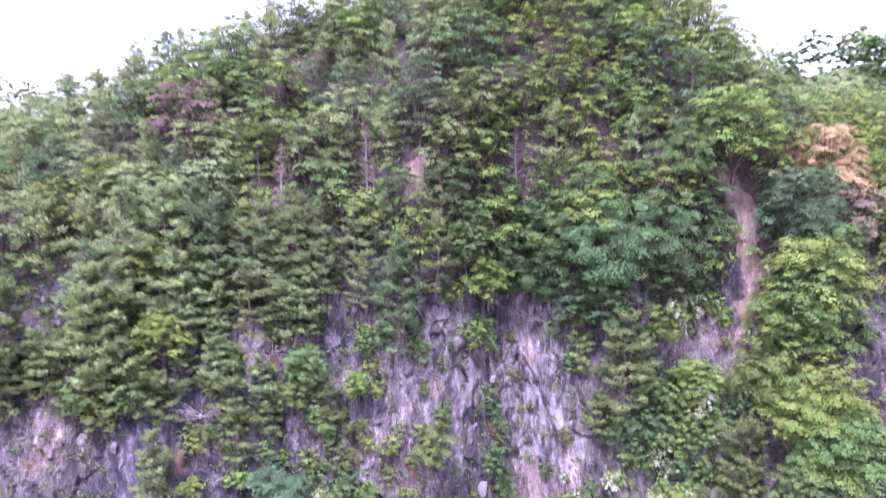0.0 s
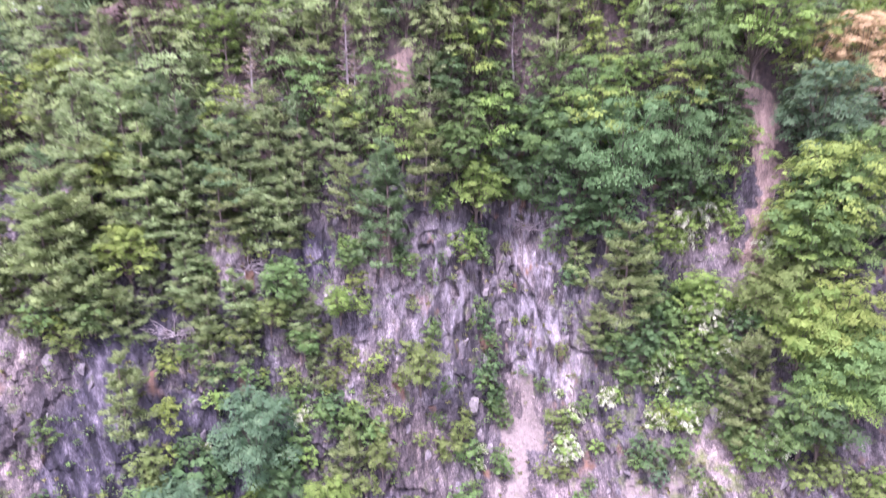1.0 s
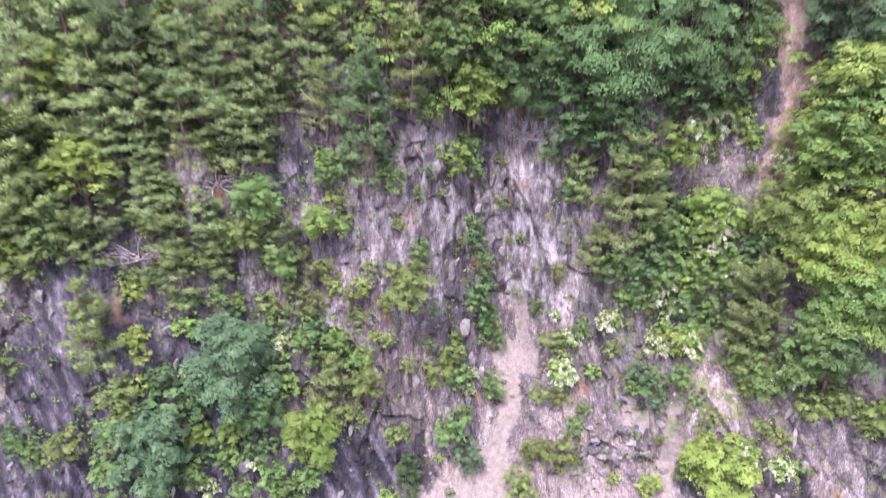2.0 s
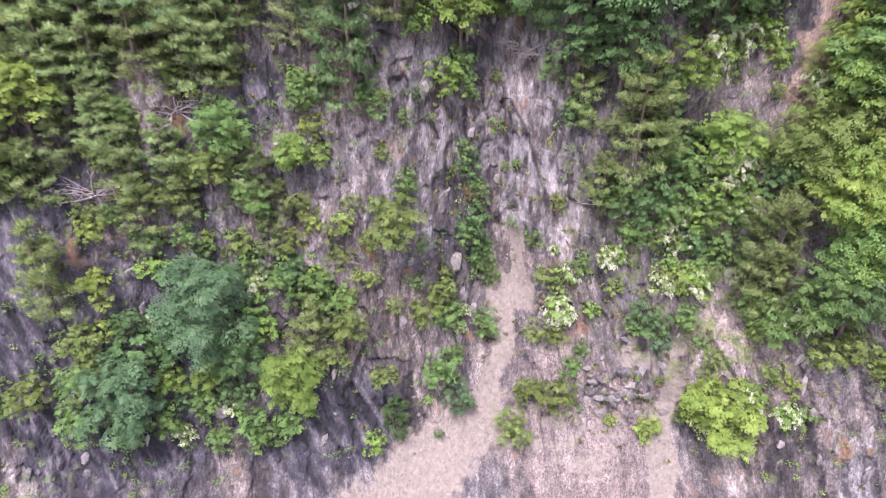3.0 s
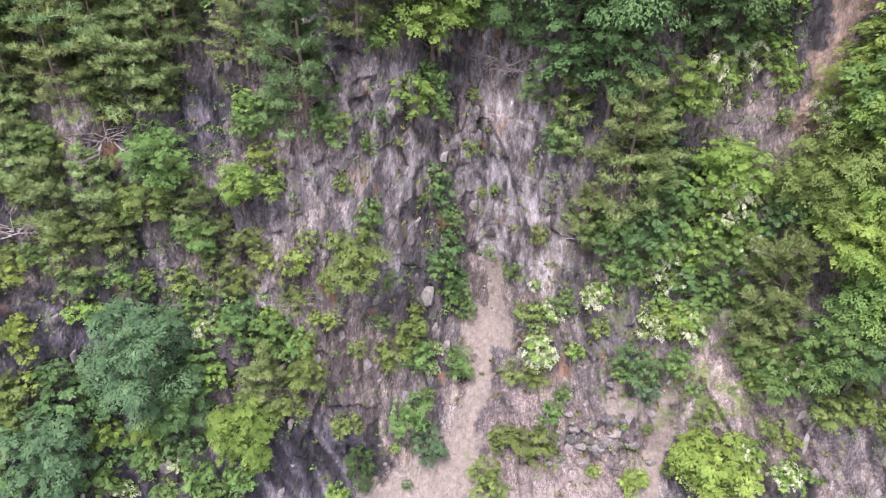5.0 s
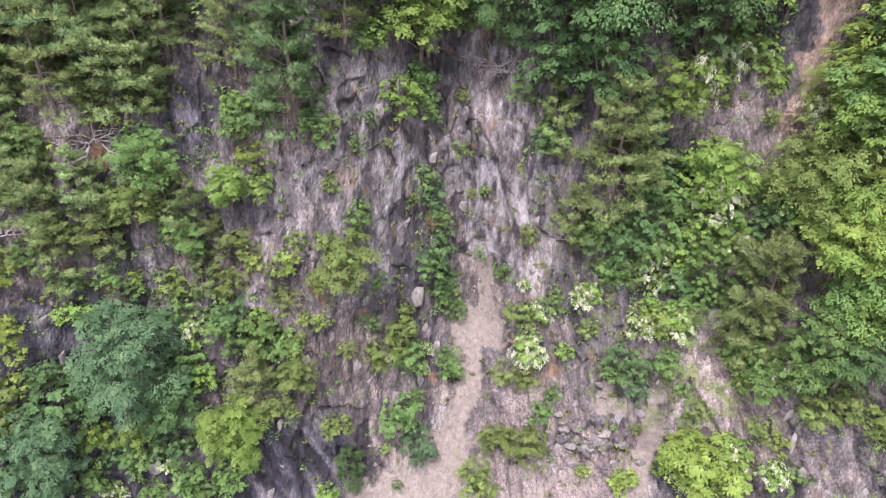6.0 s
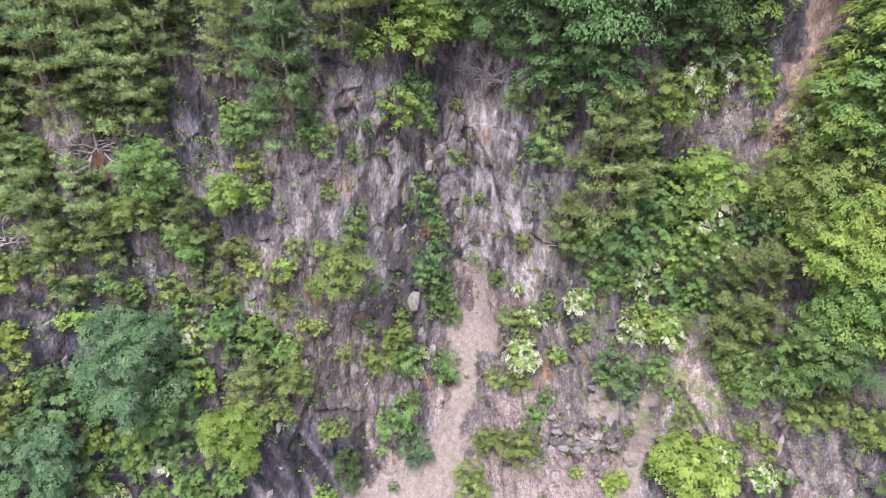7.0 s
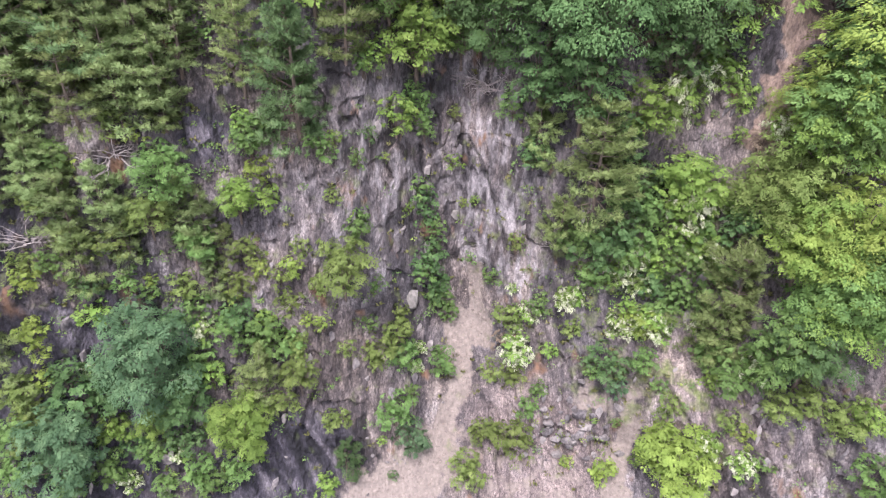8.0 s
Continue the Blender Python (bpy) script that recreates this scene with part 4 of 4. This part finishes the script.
# scrub on the lower face
plant("bush1", "olive", -19.3, 14.1, 2.6)
plant("bush2", "olive", -16.7, 13.0, 2.9)
plant("bush0", "green", -16.3, 10.8, 2.2)
plant("bush1", "green", -14.8, 9.9, 1.8)
plant("bush0", "olive", -12.4, 9.6, 2.5)
plant("bush1", "green", -11.5, 8.2, 2.2)
plant("bush2", "dark", -13.1, 7.6, 2.3)
plant("bush0", "dark", -8.8, 7.4, 2.5)
plant("bush1", "green", -8.1, 5.3, 2.6)
plant("bush2", "green", -11.4, 4.6, 2.6)
plant("bush0", "dark", -12.5, 2.0, 3.2)
plant("bush1", "dark", -20.0, 5.1, 2.6)
plant("bush2", "dark", -18.0, 2.8, 3.2)
plant("bush0", "olive", -22.5, 2.9, 2.4)
plant("bush1", "green", -23.5, 1.7, 2.9)
plant("bush2", "green", -23.5, -1.2, 3.4)
plant("bush0", "green", -20.3, -2.3, 2.9)
plant("bush1", "green", -18.1, -2.2, 2.9)
plant("bush2", "green", -14.9, -1.5, 2.8)
plant("bush0", "green", -9.1, -3.5, 2.3)
plant("bush1", "bright", -7.7, -2.7, 1.7)
plant("bush2", "olive", -5.7, 0.8, 2.2)
plant("bush0", "olive", -4.7, 4.8, 2.2)
plant("bush1", "yellow", -2.7, 6.1, 1.6)
plant("bush2", "olive", -2.7, 8.9, 1.7)
plant("bush0", "olive", -5.6, 10.0, 1.7)
plant("bush1", "olive", -4.1, 11.8, 1.7)
plant("bush2", "green", -20.6, 12.6, 2.2)
plant("bush0", "dark", -18.7, 10.8, 2.2)
plant("bush1", "yellow", -14.8, 10.8, 1.3)
plant("bush0", "green", 1.1, 7.4, 1.7)
plant("bush1", "olive", 2.9, 3.8, 2.0)
plant("bush2", "green", 0.6, 4.5, 1.6)
plant("bush0", "olive", 10.6, -0.9, 2.1)
plant("bush1", "green", 13.5, -2.4, 1.9)
plant("bush2", "olive", 24.4, 0.5, 2.0)
plant("bush2", "green", 26.5, 6.7, 2.6)
plant("bush0", "yellow", 28.8, 0.8, 1.7)
plant("bush1", "olive", 32.3, 4.8, 2.8)
plant("bush2", "olive", 32.9, 3.3, 2.8)
plant("bush0", "olive", 35.1, 2.5, 3.3)
plant("bush1", "green", -29.9, 0.6, 2.7)
plant("bush2", "olive", -26.8, 1.0, 3.2)
plant("bush0", "olive", -29.5, 14.0, 3.1)
# withered growth
plant("bush2", "brown", 29.4, 19.3, 1.8)
plant("bush0", "brown", 11.6, 1.1, 1.9)
plant("dead_pine0", "brown", -28.1, 37.7, 6.6)
plant("dead_pine1", "brown", -7.2, 32.1, 5.3)
# creepers in the cleft
plant("bush0", "green", 4.6, 12.9, 1.9)
plant("bush1", "dark", 5.2, 10.2, 2.1)
plant("bush2", "dark", 5.7, 7.8, 2.3)
plant("bush0", "green", 4.9, 5.7, 2.3)
plant("bush1", "dark", 6.1, 3.6, 2.5)
plant("bush2", "green", 6.9, 1.9, 2.0)
plant("bush0", "green", 21.5, 13.5, 3.1)
plant("bush1", "bright", 24.7, 13.8, 2.7)
plant("bush2", "green", 23.8, 10.0, 3.1)
plant("bush0", "green", 25.9, 10.1, 2.7)
plant("bush1", "green", 21.5, 10.6, 3.1)
plant("bush2", "green", 23.7, 5.2, 2.6)
plant("bush2", "dark", 20.6, 16.6, 2.6)
plant("bush0", "white", 26.6, 5.6, 1.6)
plant("bush1", "white", 16.2, 5.8, 2.1)
plant("bush2", "white", 21.5, 9.4, 2.4)
plant("bush0", "white", 23.5, 4.8, 2.4)
plant("bush2", "white", 26.4, 10.6, 2.0)
plant("bush1", "white", -12.6, 4.1, 1.1)
plant("bush0", "white", -11.7, 6.9, 1.5)
plant("bush2", "green", 17.8, 7.9, 2.0)

# ---- the forest between them ----
rnd = random.Random(4)


def free(x, y, z, gap):
    return all((x - a) ** 2 + (y - b) ** 2 + (z - c) ** 2 > (gap * 0.5 + g * 0.5) ** 2 for a, b, c, g in taken)


def on(x, s, line, wide):
    return float(along(np.array(x), np.array(s), line, wide)) > 0.5


def foot(x, s):
    return tuple(float(v) for v in surface(x, s))


for n in range(9000):
    s = rnd.uniform(23, 57.5)
    x = rnd.uniform(-60, 66)
    high = s > 29 or abs(x - 2) > 46
    gap = rnd.uniform(2.9, 3.9) + (0.4 if high else 0)
    if s < 25.5 + 2 * math.sin(x) or on(x, s, SCAR, 2.4) or on(x, s, SMALL_SCAR, 1.6) or not free(*foot(x, s), gap):
        continue
    patch = float(soft_noise(np.array(x / 9), np.array(s / 9), 1))
    needles = rnd.choice(["pine", "olive_pine", "blue_pine", "olive_pine", "pine", "brown" if rnd.random() < 0.25 else "olive_pine"])
    if rnd.random() < (0.72 if x < 2 else 0.28) - 0.3 * patch:
        if high:
            plant(rnd.choice(["far_pine0", "far_pine1", "far_tree0", "far_tree1", "far_tree2"]), needles, x, s, rnd.uniform(6.0, 8.5))
        else:
            plant(f"far_pine{rnd.randrange(2)}", needles, x, s, rnd.uniform(6.0, 8.5))
    else:
        plant(f"far_tree{rnd.randrange(3)}", rnd.choice(["green", "bright", "yellow", "green", "bright"] + (["bright", "yellow", "yellow"] if x > 25 or s > 45 else [])), x, s, rnd.uniform(5.0, 7.6))


def woods(label, leaf, count, wanted, x0, x1, s0, s1, tall, leaves=70, size=0.24):
    """A distant wood, too far off to part its trees: many small crowns in one."""
    crown, face = broadleaf(90, lobes=9, sprays=5, leaves=leaves // 22, wide=0.44, flat=0.5, size=size, low=0.12)[1]
    x, s = scattered(count, x0, x1, s0, s1, wanted)
    p = np.stack(surface(x, s), 1)
    h = rs.uniform(0.8, 1.25, len(p)) * tall
    turn = np.where(rs.rand(len(p)) < 0.5, 1, -1)[:, None] ** np.array([1, 1, 0])
    co = p[:, None, None] + crown[None] * h[:, None, None, None] * turn[:, None, None]
    return tagged(new("distant_wood", leaf_mesh("distant_wood", co.reshape(-1, 3, 3), (face[None] * turn[:, None]).reshape(-1, 3), LEAF[leaf])), label, "wood", kind="stuff")


rs = np.random.RandomState(9)


def scattered(count, x0, x1, s0, s1, wanted):
    """Places on the hill, thinned by a likelihood."""
    x, s = rs.uniform(x0, x1, count), rs.uniform(s0, s1, count)
    ok = rs.rand(count) < wanted(x, s)
    return x[ok], s[ok]


def hilltop(x, s):
    return surface(x, s)[2] > 24


for shade, share in (("green", 400), ("dark", 320), ("pine", 240)):
    woods("distant mixed green wood on the hills behind", shade, share // 3, hilltop, -290, -80, 71, 78, 9.0, 130, 0.145)
    woods("distant mixed green wood on the hills behind", shade, share // 3, hilltop, 55, 220, 67, 74, 9.0, 130, 0.145)
    woods("mixed green wood along the flanks of the hill", shade, share // 4, hilltop, -110, -58, 36, 61, 7.0, 120, 0.15)
    woods("mixed green wood along the flanks of the hill", shade, share // 4, hilltop, 64, 115, 36, 61, 7.0, 120, 0.15)

# ---- low growth, stones ----
def undergrowth(label, leaf, x, s, leaves, size, spread, upright=0.2):
    px, py, pz = surface(x, s)
    n = len(px)
    foot_at = np.repeat(np.stack([px, py, pz], 1), leaves, 0)
    big = np.repeat(rs.uniform(0.5, 1.5, n), leaves)[:, None]
    v = rs.normal(0, 1, (n * leaves, 3))
    v /= np.linalg.norm(v, axis=1, keepdims=True)
    v[:, 2] = abs(v[:, 2])
    c = foot_at + v * spread * big * (0.5 + 0.5 * rs.rand(n * leaves, 1)) * (1, 0.8, 0.9) + (0, -0.05, 0)
    ax = v * (1, 1, 0.3) + rs.normal(0, 0.4, (n * leaves, 3)) + (0, -0.2, upright)
    nm = v + (0, -0.2, 0.5) + rs.normal(0, 0.35, (n * leaves, 3))
    k = rs.uniform(0.7, 1.4, n * leaves) * size
    return tagged(new("undergrowth", leaf_mesh("undergrowth", *blades(c, ax, nm, k, k * 0.6, v * 0.7 + (0, -0.2, 0.6)), LEAF[leaf])), label, "undergrowth", kind="stuff")


def open_ground(x, s):
    return (along(x, s, CHUTE, 2.0) < 0.5) * (along(x, s, SCAR, 1.8) < 0.5) * (along(x, s, SIDE_CHUTE, 1.2) < 0.5) * (along(x, s, PALE, 1.8) < 0.5)


def lush(x, s):
    clump = step(layered(x / 3.2, s / 3.2, 2, 3), -0.1, 0.7)
    return open_ground(x, s) * np.clip(0.9 * bell(x, 22, 6.5) * step(s, 2, 6) + (0.10 + 0.55 * clump) * (0.55 + 0.3 * (x < -3)), 0, 1)


undergrowth("green creepers and low leafy growth over rock ledges", "green", *scattered(2300, -40, 40, -6, 26, lush), 30, 0.16, 0.5)
undergrowth("olive scrub rooted in cracks of the rock", "olive", *scattered(1500, -40, 40, -6, 26, lush), 24, 0.16, 0.36)
undergrowth("bright fresh weeds on the rocky slope", "bright", *scattered(900, -40, 40, -6, 26, lush), 22, 0.16, 0.36)
undergrowth("yellow-green weeds on the rocky slope", "yellow", *scattered(420, -40, 40, -6, 24, lush), 20, 0.15, 0.32)
undergrowth("dry pale grass tufts on ledges and scree edges", "grass", *scattered(1300, -40, 40, -7, 26, lambda x, s: 0.25 + 0.5 * bell(x, 18, 9) * bell(s, 3, 10) + 0.3 * bell(x, 10, 5) * bell(s, -1, 4) - 0.3 * (along(x, s, CHUTE, 0.8) > 0.5)), 14, 0.24, 0.22, 1.2)
undergrowth("green brushwood on the forest floor", "green", *scattered(2600, -44, 46, 24, 44, lambda x, s: 0.9 * (along(x, s, SCAR, 2.0) < 0.5) * (along(x, s, SMALL_SCAR, 1.2) < 0.5)), 14, 0.34, 0.7)


def angular(name, seed, stretch, mat, points=13):
    """A broken stone: the hull of a few points."""
    r = random.Random(seed)
    bm = bmesh.new()
    for k in range(points):
        v = Vector((r.gauss(0, 1), r.gauss(0, 1), r.gauss(0, 1))).normalized() * r.uniform(0.75, 1.0)
        bm.verts.new((v.x * stretch[0], v.y * stretch[1], v.z * stretch[2]))
    hull = bmesh.ops.convex_hull(bm, input=bm.verts)
    bmesh.ops.delete(bm, geom=[g for g in hull["geom_interior"] if isinstance(g, bmesh.types.BMVert)], context="VERTS")
    me = bpy.data.meshes.new(name)
    bm.to_mesh(me)
    bm.free()
    me.materials.append(mat)
    return me


def stone_material():
    m, n, l, p = material("broken_stone")
    info = n.new("ShaderNodeObjectInfo")
    grain = fog(n, l, 5.0, 7, (1.0, 0.8, 0.5))
    add = n.new("ShaderNodeMath")
    add.operation = "MULTIPLY_ADD"
    l.new(info.outputs["Random"], add.inputs[0])
    add.inputs[1].default_value = 0.35
    l.new(grain.outputs[0], add.inputs[2])
    r = ramp(n, [(0.42, (0.052, 0.046, 0.052)), (0.62, (0.118, 0.106, 0.112)), (0.80, (0.185, 0.166, 0.166)), (0.95, (0.215, 0.195, 0.190))])
    l.new(add.outputs[0], r.inputs[0])
    l.new(r.outputs[0], p.inputs["Base Color"])
    p.inputs["Roughness"].default_value = 0.9
    b = n.new("ShaderNodeBump")
    b.inputs["Strength"].default_value, b.inputs["Distance"].default_value = 0.7, 0.12
    l.new(grain.outputs[0], b.inputs["Height"])
    l.new(b.outputs[0], p.inputs["Normal"])
    return m


STONE = stone_material()
SLABS = [angular("slab", 100 + k, (0.5, 0.35, 1.1), STONE) for k in range(6)]
BOULDERS = [angular("boulder", 120 + k, (0.6, 0.5, 0.45), STONE) for k in range(6)]


def stone(name, meshes, x, s, size, label, category, tip=0.0, group=""):
    px, py, pz = foot(x, s)
    ob = tagged(new(name, rnd.choice(meshes)), label, category, group)
    ob.matrix_world = Matrix.Translation((px, py, pz)) @ pose(0, 0, 0, -12 + rnd.uniform(-12, 12), tip + rnd.uniform(-10, 10), rnd.uniform(-40, 40)) @ Matrix.Diagonal((size * rnd.uniform(0.8, 1.2), size, size * rnd.uniform(0.8, 1.3), 1))
    return ob


for n in range(900):
    x, s = rnd.uniform(-34, 36), rnd.uniform(-5, 23)
    ax, as_ = np.array(x), np.array(s)
    if float(bare_rock(ax, as_)) < 0.5 or not float(open_ground(ax, as_)) or rnd.random() > 0.28:
        continue
    slab = stone("rock_slab", SLABS, x, s, rnd.uniform(0.4, 0.95), "", "", 12)
    slab.parent = ground
for n in range(70):
    x, s = rnd.gauss(16.6, 2.0), rnd.gauss(-2.8, 1.3)
    stone("boulder", BOULDERS, x, s, rnd.uniform(0.35, 1.15), "broken purplish-grey boulder in a rockfall heap", "rock", 0, "rockfall heap")
for n in range(40):
    x, s = rnd.uniform(-6, 24), rnd.uniform(-7, -2.5)
    stone("boulder", BOULDERS, x, s, rnd.uniform(0.15, 0.4), "loose grey stone on the scree", "rock", 0, "loose stones")


BRUSH = [(9.8, 20.8, 2.2), (10.8, 20.6, 1.8), (8.2, 21.0, 1.6), (-16.2, 19.4, 2.4), (-21.8, 15.0, 2.0), (-4.8, 8.6, 1.4), (-17.0, 33.4, 3.5), (15.5, 11.0, 1.6), (28.5, 16.4, 2.0)]
PALE_BLOCKS = [(3.8, 4.8, 1.9, 3.2), (-31.2, 13.4, 1.9, 2.4), (7.5, 10.4, 0.8, 1.3), (26.0, 6.0, 1.4, 2.0)]


def dead_brush(seed, x, s, size):
    """A tangle of bare weathered branches lying on the slope."""
    r = np.random.RandomState(seed)
    limbs = []
    for k in range(16):
        t, rise = r.uniform(0, 6.3), r.uniform(0.05, 0.6)
        way = unit(np.array([math.cos(t), 0.5 * math.sin(t) - 0.3, rise]))
        start = np.array([*r.normal(0, 0.12, 2), -0.05])
        end = start + way * r.uniform(0.6, 1.1)
        knee = (start + end) / 2 + r.normal(0, 0.07, 3)
        limbs.append(([start, knee, end], (0.022, 0.016, 0.006), 4))
        for j in range(3):
            root = knee + (end - knee) * r.rand()
            limbs.append(([root, root + way * 0.15 + r.normal(0, 0.09, 3), root + way * 0.3 + r.normal(0, 0.16, 3)], (0.012, 0.009, 0.004), 3))
    ob = tagged(new("dead_brush", wood_mesh("dead_brush", limbs, BARK_GREY)), "tangle of dead grey-brown branches on bare rock", "dead brush", "dead brush")
    ob.matrix_world = Matrix.Translation(foot(x, s)) @ Matrix.Scale(size, 4)


for k, (x, s, size) in enumerate(BRUSH):
    dead_brush(200 + k, x, s, size)


def pale_block(seed, x, s, wide, tall):
    ob = new("rock_slab", angular("pale_slab", seed, (0.5, 0.35, 0.5), PALE_STONE, 16))
    ob.matrix_world = Matrix.Translation(foot(x, s)) @ pose(0, 0, 0, -15, 6, 10) @ Matrix.Diagonal((wide, 0.7 * wide, tall, 1))
    ob.parent = ground


PALE_STONE = bark_material("bleached_stone", (0.10, 0.092, 0.088), (0.225, 0.208, 0.198))
for k, (x, s, wide, tall) in enumerate(PALE_BLOCKS):
    pale_block(300 + k, x, s, wide, tall)


def gravel():
    x, s = scattered(6000, -6, 25, -9, 7, lambda x, s: np.clip(np.maximum(along(x, s, CHUTE, 1.7), np.maximum(0.8 * along(x, s, SIDE_CHUTE, 0.9), 0.35 * bell(x, 14, 6) * bell(s, -5, 2.5))) - 0.2, 0, 1))
    p = np.stack(surface(x, s), 1)
    n = len(p)
    unit = np.array([(1, 0, 0), (0, 1, 0), (-1, 0, 0), (0, -1, 0), (0, 0, 1), (0, 0, -1)], float)
    size = 0.025 + 0.13 * rs.rand(n) ** 4
    co = p[:, None, :] + unit[None] * size[:, None, None] * rs.uniform(0.5, 1.3, (n, 6, 1))
    tri = np.array([(0, 1, 4), (1, 2, 4), (2, 3, 4), (3, 0, 4), (1, 0, 5), (2, 1, 5), (3, 2, 5), (0, 3, 5)])
    faces = (np.arange(n)[:, None, None] * 6 + tri[None]).reshape(-1, 3)
    return tagged(new("gravel", quads("gravel", co.reshape(-1, 3), faces, GRAVEL)), "pinkish-grey gravel and broken stone on the chutes", "gravel", kind="stuff")


def gravel_material():
    m, n, l, p = material("gravel")
    geo = n.new("ShaderNodeNewGeometry")
    r = ramp(n, [(0.0, (0.11, 0.088, 0.082)), (0.5, (0.17, 0.133, 0.122)), (1.0, (0.27, 0.225, 0.20))])
    l.new(geo.outputs["Random Per Island"], r.inputs[0])
    l.new(r.outputs[0], p.inputs["Base Color"])
    p.inputs["Roughness"].default_value = 0.9
    return m


GRAVEL = gravel_material()
gravel()
